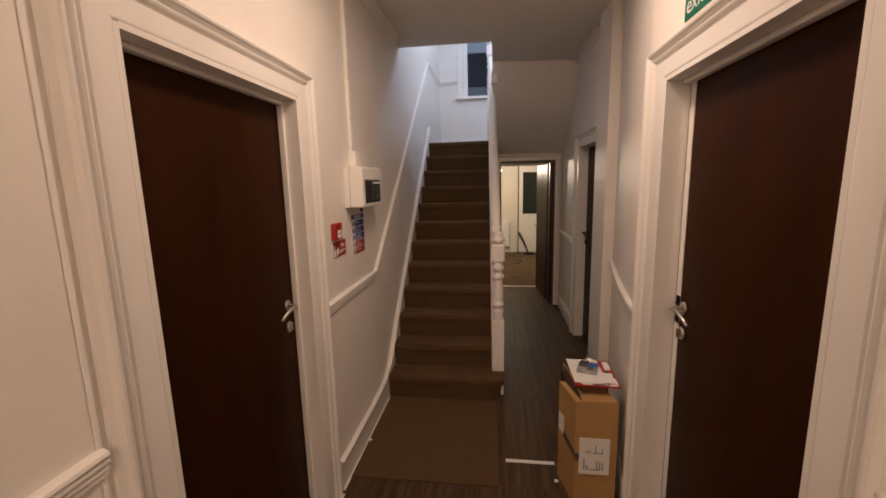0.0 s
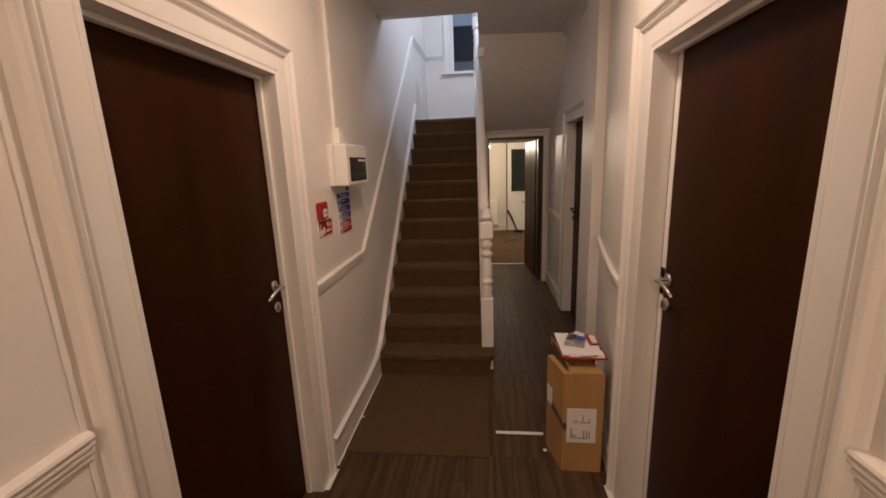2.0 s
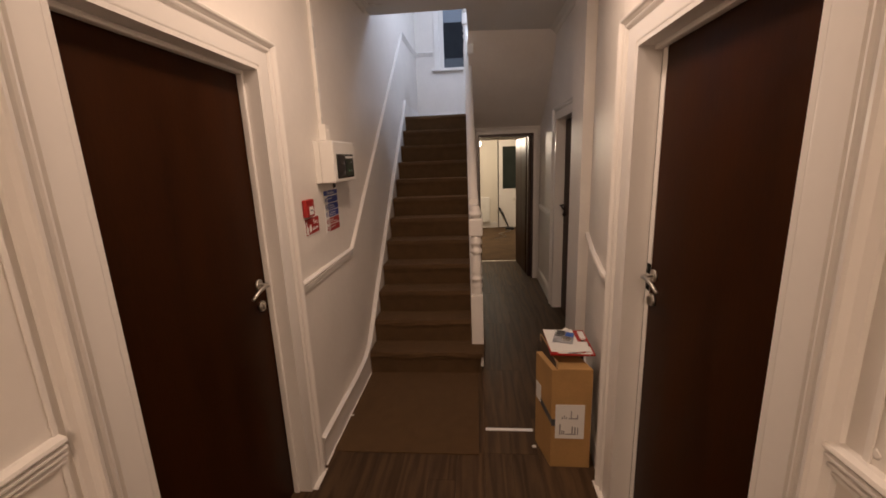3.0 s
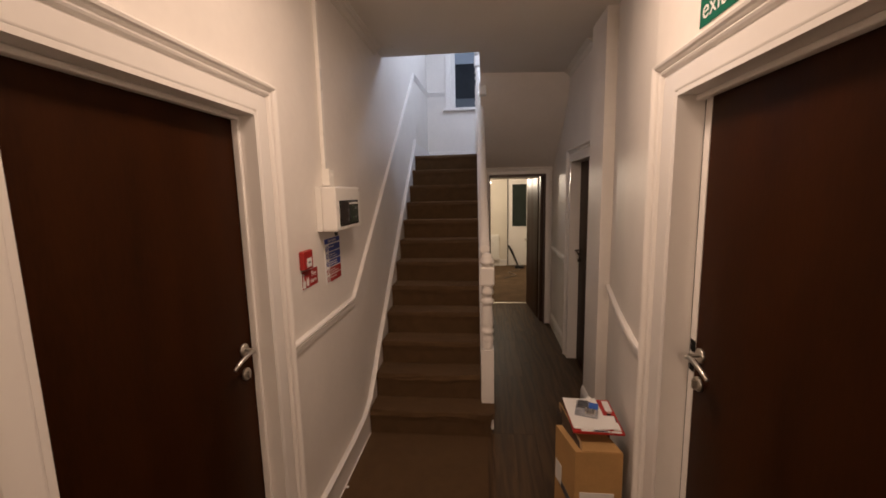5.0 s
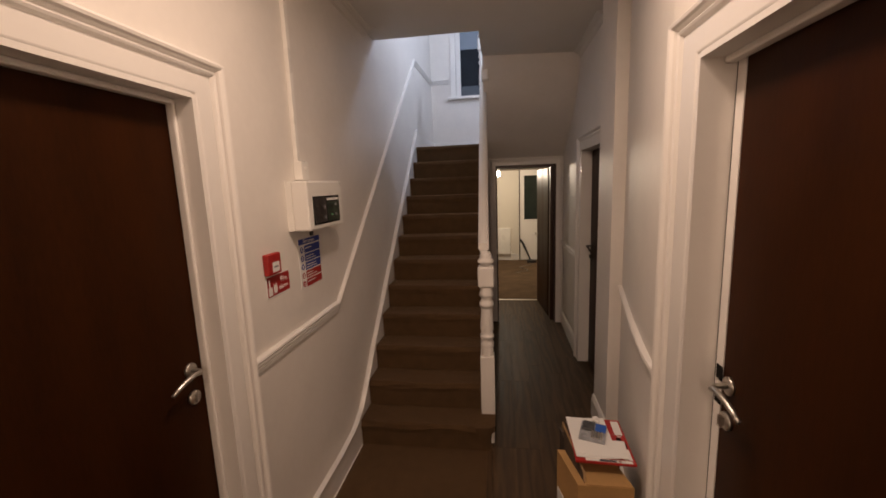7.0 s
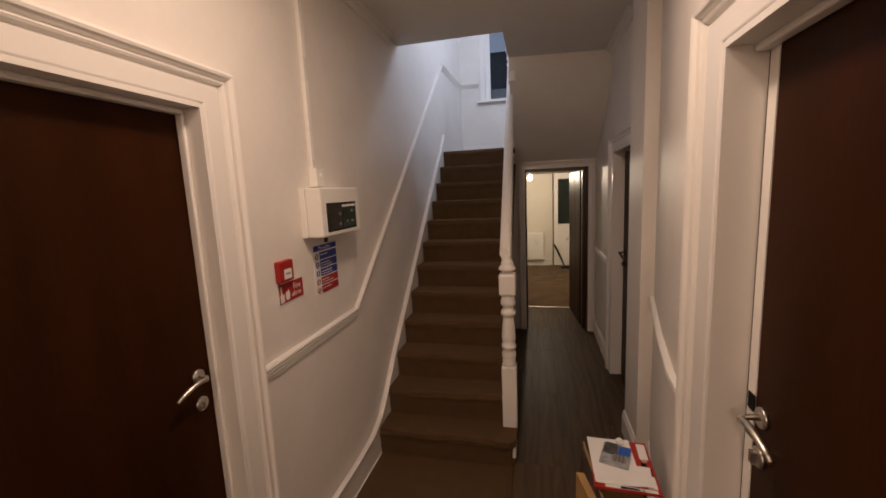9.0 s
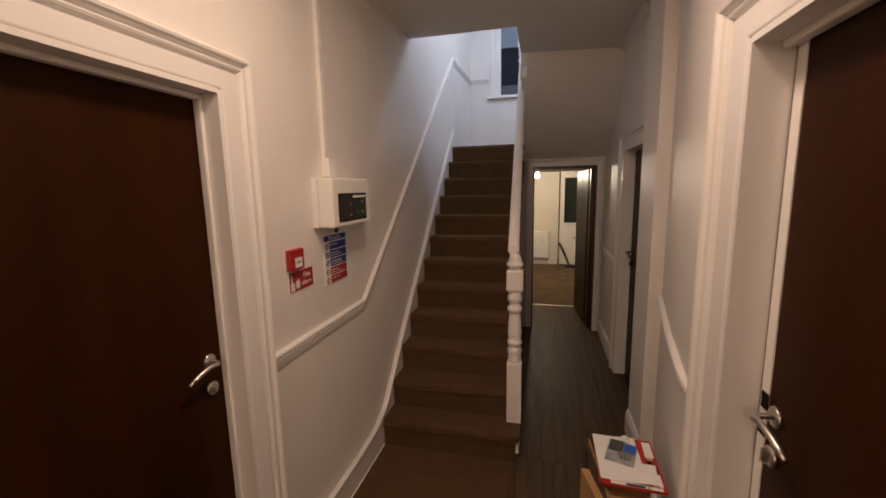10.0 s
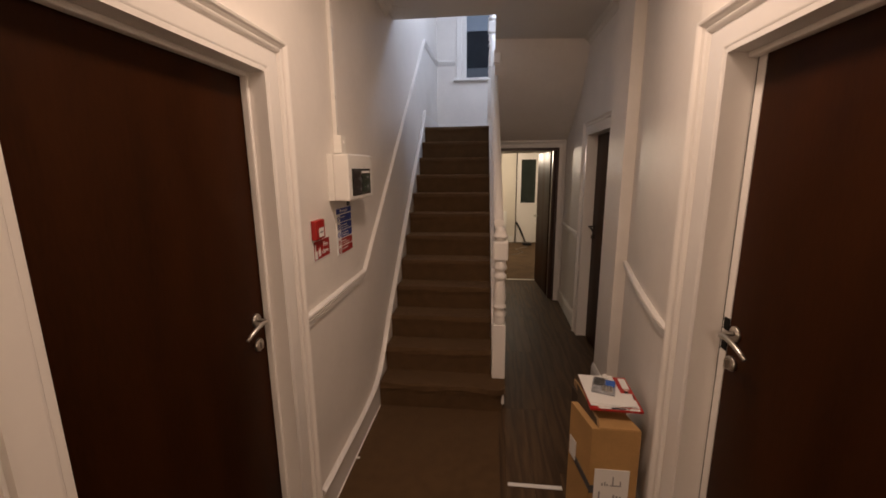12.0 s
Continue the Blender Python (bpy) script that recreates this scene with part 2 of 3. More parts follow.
tagged(part("wall_upstairs", bm, WALL), "plain upper stairwell wall", "wall", kind="structure")
tagged(part("ceiling_upstairs", box((XL - 0.2, 3.45, 5.0), (1.30, 6.80, 5.15)), CEIL), "plain upper stairwell ceiling", "ceiling", kind="structure")

# floors
tagged(part("floor", box((XL - 0.2, BACK - 0.15, -0.10), (1.40, 6.42, -0.0025)), GROUT), "dark grey-brown wood-effect plank floor", "floor", kind="structure")
tagged(part("floor_far_room", box((-1.6, 6.42, -0.10), (2.6, 9.75, 0.004)), CARPET2), "worn brown carpet in the far room", "floor", kind="structure")


# ---- doorways ----
def architrave_profile():
    """Flat board with a raised, beaded outer band: offsets from the opening, and how far it stands off the wall."""
    return [(0.0, 0.0), (0.0, 0.010), (0.002, 0.015), (0.006, 0.0185), (0.012, 0.020), (0.080, 0.020), (0.086, 0.011), (0.090, 0.012), (0.096, 0.026), (0.104, 0.030), (0.110, 0.026), (0.114, 0.014),
            (0.119, 0.015), (0.124, 0.030), (0.131, 0.039), (0.141, 0.042), (0.147, 0.037), (0.153, 0.022), (0.164, 0.010), (0.166, 0.0)]


def side_architrave(parent, wall_x, out, y0, y1, zt, leg=1.0, head=1.0, near=None):
    near = near or leg

    def at(y, z):
        return lambda u, v: (wall_x + out * v * 0.85, y(u), z(u * head))
    st = [at(lambda u: y0 - u * near, lambda u: 0.0), at(lambda u: y0 - u * near, lambda u: zt + u), at(lambda u: y1 + u * leg, lambda u: zt + u), at(lambda u: y1 + u * leg, lambda u: 0.0)]
    return part("architrave", sweep(architrave_profile(), st), TRIM, parent)


def end_architrave(parent, wall_y, x0, x1, zt, scale):
    def at(x, z):
        return lambda u, v: (x(u * scale), wall_y - v * scale, z(u * scale))
    st = [at(lambda u: x0 - u, lambda u: 0.0), at(lambda u: x0 - u, lambda u: zt + u), at(lambda u: x1 + u, lambda u: zt + u), at(lambda u: x1 + u, lambda u: 0.0)]
    return part("architrave", sweep(architrave_profile(), st), TRIM, parent)


def lever_set(parent, x, out, y, z, toward, metal=None):
    """Lever on a round rose with a lock rose below, on a leaf face at x; the grip runs toward -1 or +1 along y."""
    metal = metal or STEEL
    rot = Matrix.Rotation(radians(90), 4, "Y")

    def disc(name, zz, r, t):
        b = lathe([(r, 0), (r, t * 0.7), (r * 0.9, t), (0.004, t)], (0, 0, 0), 24)
        bmesh.ops.transform(b, matrix=Matrix.Translation((x, y, zz)) @ (rot if out > 0 else Matrix.Rotation(radians(-90), 4, "Y")), verts=b.verts)
        return part(name, b, metal, parent, "round metal rose", True)
    disc("rose", z, 0.0245, 0.009)
    disc("lock_rose", z - 0.098, 0.0245, 0.010)
    part("lock_cylinder", box((x + out * 0.008, y - 0.005, z - 0.113), (x + out * 0.020, y + 0.005, z - 0.085), 0.003), metal, parent)
    pts = [(x + out * 0.005, y, z), (x + out * 0.038, y, z), (x + out * 0.050, y + toward * 0.012, z - 0.001)]
    pts += [(x + out * (0.052 - 0.002 * k), y + toward * (0.012 + 0.022 * k), z + 0.004 - 0.0013 * k * k) for k in range(1, 6)]
    part("lever", tube(pts, [0.007, 0.007, 0.0078, 0.0082, 0.0082, 0.0080, 0.0076, 0.0066], 12), metal, parent, "curved metal lever", True)


def door_lining(parent, wall_x, out, y0, y1, zt, depth, mat):
    bm = bmesh.new()
    xs = sorted((wall_x + out * 0.015, wall_x - out * depth))
    t = 0.012
    add_box(bm, (xs[0], y0 - 0.004, 0), (xs[1], y0 + t, zt))
    add_box(bm, (xs[0], y1 - t, 0), (xs[1], y1 + 0.004, zt))
    add_box(bm, (xs[0], y0 + t, zt - t), (xs[1], y1 - t, zt + 0.004))
    return part("door_lining", bm, mat, parent)


def door_stop(parent, face, out, y0, y1, zt):
    """Thin rounded strips round the opening, in front of the leaf."""
    bm = bmesh.new()
    xs = sorted((face, face + out * 0.030))
    add_box(bm, (xs[0], y0 + 0.012, 0), (xs[1], y0 + 0.026, zt - 0.012), 0.006)
    add_box(bm, (xs[0], y1 - 0.026, 0), (xs[1], y1 - 0.012, zt - 0.012), 0.006)
    add_box(bm, (xs[0], y0 + 0.026, zt - 0.030), (xs[1], y1 - 0.026, zt - 0.012), 0.005)
    return part("door_stop", bm, TRIM, parent)


# left door: dark leaf set back in its lining
door = empty("door_1", "dark sapele veneered flush fire door in white frame, closed", "door", kind="structure")
side_architrave(door, XL, 1, LD[0], LD[1], LD[2], 0.92, 0.80)
door_lining(door, XL, 1, LD[0], LD[1], LD[2], 0.16, TRIM)
leaf = part("door_leaf", box((XL - 0.119, LD[0] + 0.014, 0.006), (XL - 0.075, LD[1] - 0.014, LD[2] - 0.014), 0.002), VENEER, door)
lever_set(leaf, XL - 0.075, 1, LD[1] - 0.072, 1.128, -1)
door_stop(door, XL - 0.073, 1, *LD)

door = empty("door_2", "dark sapele veneered flush fire door in white frame, slightly ajar", "door", kind="structure")
side_architrave(door, XR, -1, RD[0], RD[1], RD[2], 1.06, 0.82, 0.94)
door_lining(door, XR, -1, RD[0], RD[1], RD[2], 0.16, TRIM)
leaf = part("door_leaf", box((XR + 0.072, RD[0] + 0.014, 0.006), (XR + 0.116, RD[1] - 0.052, RD[2] - 0.014), 0.002), VENEER, door)
part("head_stop", box((XR + 0.040, RD[0] + 0.012, RD[2] - 0.030), (XR + 0.070, RD[1] - 0.012, RD[2] - 0.012), 0.005), TRIM, door)
part("lock_strip", box((XR + 0.070, RD[1] - 0.0515, 0.006), (XR + 0.112, RD[1] - 0.0180, RD[2] - 0.014)), TRIM, leaf)
lever_set(leaf, XR + 0.072, -1, RD[1] - 0.088, 1.168, -1)
# Black strip paints the shade of the narrow closing gap.
part("gap_shade_strip", box((XR + 0.071, RD[1] - 0.0175, 0.006), (XR + 0.100, RD[1] - 0.0125, RD[2] - 0.014)), MATTBLACK, leaf, "black strip for the unlit gap along the closing edge")
for z0, z1 in ((1.163, 1.204), (1.096, 1.128)):
    part("lock_plate", box((XR + 0.0670, RD[1] - 0.056, z0), (XR + 0.0698, RD[1] - 0.0255, z1), 0.001), MATTBLACK, leaf, "dark lock face")

door = empty("door_3", "dark wooden flush door in white frame, closed, along the passage", "door", kind="structure")
side_architrave(door, 1.11, -1, MD[0], MD[1], MD[2], 0.75, 0.75)
door_lining(door, 1.11, -1, MD[0], MD[1], MD[2], 0.15, TRIM)
leaf = part("door_leaf", box((1.19, MD[0] + 0.014, 0.006), (1.234, MD[1] - 0.014, MD[2] - 0.014), 0.002), VENEER, door)
lever_set(leaf, 1.19, -1, MD[1] - 0.075, 1.13, -1, DARKSTEEL)

door = empty("door_4", "dark wooden door standing open into the far room", "door", kind="structure")
end_architrave(door, FAR_Y, FD[0], FD[1], FD[2], 0.5)
bm = bmesh.new()
add_box(bm, (FD[0] - 0.004, FAR_Y - 0.008, 0), (FD[0] + 0.012, FAR_Y + 0.22, FD[2]))
add_box(bm, (FD[1] - 0.010, FAR_Y - 0.008, 0), (FD[1] + 0.004, FAR_Y + 0.22, FD[2]))
add_box(bm, (FD[0] + 0.012, FAR_Y - 0.008, FD[2] - 0.03), (FD[1] - 0.010, FAR_Y + 0.22, FD[2] + 0.004))
add_box(bm, (FD[1] - 0.052, FAR_Y + 0.10, 0), (FD[1] - 0.010, FAR_Y + 0.22, FD[2] - 0.03))
part("door_lining", bm, DARKWOOD_SHADE, door)
swing = Matrix.Translation((FD[1] - 0.055, FAR_Y + 0.225, 0)) @ Matrix.Rotation(radians(5.5), 4, "Z")
leaf = part("door_leaf", box((-0.010, 0, 0.008), (0.034, 0.72, FD[2] - 0.035), 0.002, swing), VENEER, door)
bm = tube([(-0.008, 0.65, 1.0), (-0.050, 0.65, 1.0), (-0.062, 0.635, 1.0), (-0.062, 0.54, 0.995)], 0.009)
bmesh.ops.transform(bm, matrix=swing, verts=bm.verts)
part("door_handle", bm, STEEL, leaf)


# ---- stairs ----
def wavy_prism(outline, x0, x1, seed, n=22):
    """Carpet over a step: the outline carried along x, its upper edge slightly uneven."""
    bm = bmesh.new()
    rows = []
    sag = 0.009 if seed < 2 else 0.004
    for i in range(n + 1):
        x = x0 + (x1 - x0) * i / n
        row = []
        for j, (y, z) in enumerate(outline):
            lift = 0.0 if j in (0, len(outline) - 1) else 1.0
            v = Vector((x * 6.0, j * 0.35, seed * 3.7))
            row.append(bm.verts.new((x, y + lift * sag * noise.noise(v), z + lift * sag * noise.noise(v + Vector((9.0, 4.0, 2.0))))))
        rows.append(row)
    m = len(outline)
    bm.faces.new(rows[0]), bm.faces.new(rows[-1])
    for a, b in zip(rows, rows[1:]):
        for j in range(m):
            bm.faces.new((a[j], a[(j + 1) % m], b[(j + 1) % m], b[j]))
    return bm


stairs = empty("staircase", "straight flight of stairs carpeted in brown", "staircase", kind="structure")
SX0, SX1 = XL + 0.026, 0.234
for k in range(12):
    y, z = STAIR_Y + STEP_GO * k, STEP_RISE * (k + 1)
    x1 = SX1 + (0.096 if k == 0 else 0.02)
    depth = STEP_GO + (0.02 if k < 11 else 0.10)
    outline = [(y - 0.004, z - STEP_RISE), (y - 0.006, z - 0.075), (y - 0.009, z - 0.056)]
    outline += [(y - 0.008 - 0.010 * math.sin(a) + 0.010 * (1 - math.cos(a)) / 2, z - 0.023 - 0.023 * math.cos(a)) for a in [math.pi * j / 8 for j in range(1, 9)]]
    outline += [(y + depth, z), (y + depth, z - 0.06), (y + 0.05, z - STEP_RISE)]
    b = wavy_prism(outline, SX0, SX1 - 0.0045 * k, k)
    if k == 0:
        # rounded end of the bottom step
        pts = [(SX1 - 0.03, y - 0.022), (SX1 + 0.041, y - 0.022)] + [(SX1 + 0.041 + 0.055 * math.sin(a), y + 0.033 - 0.055 * math.cos(a)) for a in [math.pi / 2 * j / 6 for j in range(1, 7)]] + [(x1, y + STEP_GO), (SX1 - 0.03, y + STEP_GO)]
        add_prism(b, pts, "z", z - 0.045, z - 0.002)
        add_prism(b, [(px - 0.015, py + 0.018) for px, py in pts], "z", 0.0, z - 0.045)
    part("step", b, CARPET, stairs)
part("bottom_step_trim", prism([(0.300, 0.050), (0.326, 0.050), (0.322, 0.140), (0.314, 0.140)], "y", STAIR_Y + 0.02, STAIR_Y + 0.20), TRIM, stairs)
SLOPE = STEP_RISE / STEP_GO


def stair_z(y):
    return STEP_RISE + (y - STAIR_Y) * SLOPE


# wall string, running into the skirting at its foot
line = [(1.965, 0.0), (2.945, 0.0), (5.30, stair_z(5.30) - 0.30), (5.30, 2.36), (5.22, 2.30), (3.30, 0.545), (3.12, 0.360), (2.98, 0.235), (2.84, 0.180), (2.60, 0.160), (1.965, 0.160)]
part("wall_string", prism(line, "x", XL, XL + 0.024), TRIM, stairs)
top = [(1.965, 0.160), (2.60, 0.160), (2.84, 0.180), (2.98, 0.235), (3.12, 0.360), (3.30, 0.545), (5.22, 2.30)]
part("string_moulding", sweep([(0.0, 0.0), (0.018, 0.0), (0.024, 0.008), (0.024, 0.016), (0.008, 0.022), (0.0, 0.022)], [(lambda u, v, p=p: (XL + 0.012 + u, p[0], p[1] + v - 0.006)) for p in top]), TRIM, stairs)
# outer string
part("outer_string", prism([(3.12, 0.10), (3.12, stair_z(3.12) + 0.06), (5.26, stair_z(5.26) + 0.06), (5.26, stair_z(5.26) - 0.26), (3.40, 0.12)], "x", 0.0, 0.034), TRIM, stairs).data.transform(Matrix(((1, -0.026, 0, 0.236 + 0.026 * 3.12), (0, 1, 0, 0), (0, 0, 1, 0), (0, 0, 0, 1))))
# Plain dark slab closes the flight from below.
part("stair_underside", prism([(3.30, 0.02), (5.30, 1.93), (5.30, 1.98), (3.30, 0.12)], "x", SX0, 0.236), DARKWOOD_SHADE, stairs)
part("landing_floor", add_box(box((XL, STAIR_Y + 11 * STEP_GO + 0.10, LAND_Z - 0.03), (0.234, 5.60, LAND_Z - 0.002)), (XL, 5.60, LAND_Z - 0.03), (1.11, 6.56, LAND_Z - 0.002)), CARPET, stairs)
part("landing_deck", box((XL, 5.595, 2.105), (1.30, 6.60, LAND_Z - 0.032)), WALL, stairs)
part("landing_side_skirting", box((XL, 5.301, LAND_Z), (XL + 0.020, 6.537, LAND_Z + 0.17), 0.004), TRIM, stairs)
part("landing_skirting", box((XL + 0.001, 6.538, LAND_Z), (1.10, 6.559, LAND_Z + 0.17), 0.004), TRIM, stairs)


def newel(name, x, y, z0, half, h_base, turned, h_block, label):
    n = empty(name, label, "newel post", "newel posts of the stairs")
    part("base_block", box((x - half, y - half, z0), (x + half, y + half, z0 + h_base), 0.003), TRIM, n)
    part("turned_shaft", lathe([(r * half, z0 + h_base + h) for r, h in turned], (x, y, 0), 24), TRIM, n, smooth=True)
    top = z0 + h_base + turned[-1][1]
    part("top_block", box((x - half * 1.12, y - half * 1.12, top), (x + half * 1.12, y + half * 1.12, top + h_block), 0.012), TRIM, n)
    cap = top + h_block
    part("cap", lathe([(half * 0.75, cap), (half * 0.75, cap + 0.015), (half * 1.1, cap + 0.022), (half * 1.15, cap + 0.032), (half * 1.0, cap + 0.045), (half * 0.8, cap + 0.052), (half * 0.85, cap + 0.065), (half * 0.6, cap + 0.09), (0.004, cap + 0.098)], (x, y, 0), 24), TRIM, n, smooth=True)
    return n


TURN_LOW = [(0.80, 0.0), (0.90, 0.012), (0.82, 0.022), (0.92, 0.034), (0.80, 0.044), (0.98, 0.062), (0.98, 0.085), (0.74, 0.112), (1.0, 0.120), (1.0, 0.140), (0.78, 0.146),
            (0.94, 0.175), (0.96, 0.205), (0.86, 0.255), (0.76, 0.315), (0.74, 0.330), (1.0, 0.338), (1.0, 0.362), (0.74, 0.372), (0.72, 0.395), (1.0, 0.404), (1.0, 0.424), (0.85, 0.450), (0.86, 0.470)]
newel("newel_post", 0.284, 3.140, STEP_RISE - 0.004, 0.046, 0.41, TURN_LOW, 0.135, "white painted turned newel post at the foot of the stairs")
newel("newel_post", 0.205, 5.260, LAND_Z, 0.042, 0.52, TURN_LOW, 0.12, "white painted turned newel post at the stair head")

rail = empty("handrail", "white painted moulded stair handrail", "handrail")
rail_profile = [(-0.024, 0.0), (-0.024, 0.014), (-0.034, 0.026), (-0.034, 0.044), (-0.020, 0.060), (0.0, 0.065), (0.020, 0.060), (0.034, 0.044), (0.034, 0.026), (0.024, 0.014), (0.024, 0.0)]
RAIL_A, RAIL_B = (0.270, 3.18, 1.27), (0.215, 5.24, 3.08)
part("rail", sweep(rail_profile, [lambda u, v: (RAIL_A[0] + u, RAIL_A[1], RAIL_A[2] + v), lambda u, v: (RAIL_B[0] + u, RAIL_B[1], RAIL_B[2] + v)]), TRIM, rail)

for side_x, out, y in ((XL, 1, LD[0] - 0.180), (XR, -1, RD[0] - 0.201)):
    xs = sorted((side_x, side_x + out * 0.004))
    tagged(part("trim", box((xs[0], y, 0.0), (xs[1], y + 0.012, CEILING - 0.04), 0.0018), TRIM), "thin bead of white paint beside the door frame", "trim", kind="structure")

def filler(wall_x, y, z, w):
    """A blob of old filler under the paint."""
    bm = bmesh.new()
    bmesh.ops.create_icosphere(bm, subdivisions=2, radius=w)
    for v in bm.verts:
        v.co *= 0.75 + 0.7 * noise.noise(v.co * 90 + Vector((y, z, 0)))
        v.co.x *= 0.22
    bmesh.ops.transform(bm, matrix=Matrix.Translation((wall_x, y, z)), verts=bm.verts)
    return tagged(part("trim", bm, TRIM, smooth=True), "painted blob of old filler on the wall", "filler", kind="structure")


for fy, fz, fw in ((0.690, 1.335, 0.011), (0.668, 1.300, 0.007), (0.700, 1.262, 0.008), (0.640, 1.345, 0.006), (0.702, 1.172, 0.010)):
    filler(XR, fy, fz, fw)
filler(XL, LD[0] - 0.176, 1.128, 0.009)

# ---- dado rails and skirting ----
DADO = [(0.0, 0.0), (0.008, 0.001), (0.012, 0.005), (0.012, 0.010), (0.006, 0.013), (0.014, 0.017), (0.018, 0.021), (0.018, 0.026), (0.010, 0.029), (0.019, 0.033), (0.023, 0.037), (0.023, 0.042),
        (0.015, 0.045), (0.024, 0.050), (0.028, 0.055), (0.025, 0.062), (0.013, 0.067), (0.0, 0.068)]


def dado(name, points, out, label, kind="structure"):
    """points: (x, y, z of the top); out: unit normal of the wall in plan."""
    st = [(lambda u, v, p=p: (p[0] + out[0] * u * 0.85, p[1] + out[1] * u * 0.85, p[2] - 0.068 + v)) for p in points]
    return tagged(part(name, sweep(DADO, st), TRIM), label, "dado rail", kind=kind)


dado("dado_rail", [(XL, 1.925, 1.060), (XL, 2.770, 1.060), (XL, 5.35, 3.15), (XL, 6.56, 3.19)], (1, 0), "white painted dado rail following the stairs")
dado("dado_rail", [(XL, BACK, 1.103), (XL, 0.785, 1.103)], (1, 0), "white painted moulded dado rail")
dado("dado_rail", [(XL, 6.56, 3.20), (WX0 - 0.10, 6.56, 3.20)], (0, -1), "white painted dado rail on the landing")
dado("dado_rail", [(1.116, 3.115, 1.070), (0.985, 2.47, 1.070), (0.925, 2.12, 1.070), (XR + 0.006, 1.93, 1.070)], (-0.98, 0.19), "white painted dado rail on the splayed wall")
dado("dado_rail", [(1.11, 4.50, 1.02), (1.11, FAR_Y, 1.02)], (-1, 0), "short white dado rail beside the passage door")
dado("dado_rail", [(XR, BACK, 1.150), (XR, 0.764, 1.150)], (-1, 0), "white painted moulded dado rail")

SKIRT = [(0.0, 0.0), (0.018, 0.0), (0.018, 0.125), (0.012, 0.135), (0.014, 0.145), (0.006, 0.160), (0.0, 0.160)]


def skirting(points, out):
    st = [(lambda u, v, p=p: (p[0] + out[0] * u, p[1] + out[1] * u, v)) for p in points]
    return tagged(part("baseboard", sweep(SKIRT, st), TRIM), "white painted skirting board", "skirting", kind="structure")


skirting([(XL, BACK, 0), (XL, 0.772, 0)], (1, 0))
skirting([(XR, BACK, 0), (XR, 0.682, 0)], (-1, 0))
skirting([(1.118, 3.12, 0), (0.985, 2.47, 0), (0.925, 2.12, 0), (XR + 0.004, 1.90, 0)], (-0.98, 0.19))
skirting([(1.045, 3.122, 0), (1.045, MD[0] - 0.022, 0)], (-1, 0))
skirting([(1.11, MD[1] + 0.115, 0), (1.11, FAR_Y, 0)], (-1, 0))


# ---- window on the landing ----
win = empty("window_1", "white framed landing window, dark at night", "window", kind="structure")
bm = bmesh.new()
add_box(bm, (WX0, 6.60, WZ0), (WX0 + 0.065, 6.68, WZ1), 0.004)
add_box(bm, (WX1 - 0.065, 6.60, WZ0), (WX1, 6.68, WZ1), 0.004)
add_box(bm, (WX0 + 0.065, 6.60, WZ0), (WX1 - 0.065, 6.68, WZ0 + 0.020), 0.004)
add_box(bm, (WX0 + 0.065, 6.60, WZ1 - 0.06), (WX1 - 0.065, 6.68, WZ1), 0.004)
part("window_frame", bm, TRIM, win)
part("pane", box((WX0 + 0.06, 6.635, WZ0 + 0.015), (WX1 - 0.06, 6.641, WZ1 - 0.05)), NIGHT, win)
# Added strip paints the pale tones that show low in the glass.
part("lower_pane_tone", box((WX0 + 0.062, 6.622, WZ0 + 0.018), (WX1 - 0.062, 6.632, WZ0 + 0.150)), material("pale_pane_tone", (0.075, 0.092, 0.110), 0.35, vary=0.15), win, "pale grey strip for the light tones showing low in the glass")
part("window_sill", box((WX0 - 0.115, 6.492, WZ0 - 0.040), (WX1 + 0.115, 6.60, WZ0 - 0.003), 0.006), TRIM, win)
# Blue-grey tone seen in the upper glass, put in as a flat added strip.
part("upper_pane_tone", box((WX0 + 0.062, 6.622, 3.60), (WX1 - 0.062, 6.632, WZ1 - 0.06)), material("blue_grey_pane_tone", (0.20, 0.24, 0.29), 0.6, vary=0.05), win, "grey strip for the paler tones showing at the top of the glass")
bm = bmesh.new()
add_box(bm, (WX0 - 0.075, 6.540, WZ0 - 0.003), (WX0, 6.5598, WZ1 + 0.08), 0.004)
add_box(bm, (WX1, 6.540, WZ0 - 0.003), (WX1 + 0.075, 6.5598, WZ1 + 0.08), 0.004)
part("window_casing", bm, TRIM, win)

# ---- ceiling edges ----
CORNICE = [(0, 0), (0.058, 0), (0.055, -0.008), (0.046, -0.010), (0.040, -0.016), (0.026, -0.022), (0.017, -0.034), (0.012, -0.046), (0.006, -0.050), (0, -0.056)]
tagged(part("cornice", sweep(CORNICE, [lambda u, v: (XL + u, BACK, CEILING + v), lambda u, v: (XL + u, 3.60, CEILING + v)]), CEIL), "small painted ceiling moulding", "cornice", kind="structure")
tagged(part("cornice", sweep(CORNICE, [lambda u, v: (1.11 - u, 3.66, CEILING + v), lambda u, v: (1.11 - u, 4.54, CEILING + v)]), CEIL), "small painted ceiling moulding", "cornice", kind="structure")
for x, y, w in ((XL + 0.070, 3.575, 0.060), (XL + 0.135, 3.60, 0.036)):
    chip = bmesh.new()
    bmesh.ops.create_icosphere(chip, subdivisions=2, radius=w)
    for v in chip.verts:
        v.co *= 0.7 + 0.6 * noise.noise(v.co * 30 + Vector((x, y, 0)))
        v.co.y *= 0.45
        v.co.z *= 0.16
    bmesh.ops.transform(chip, matrix=Matrix.Translation((x, y, CEILING - 0.001)), verts=chip.verts)
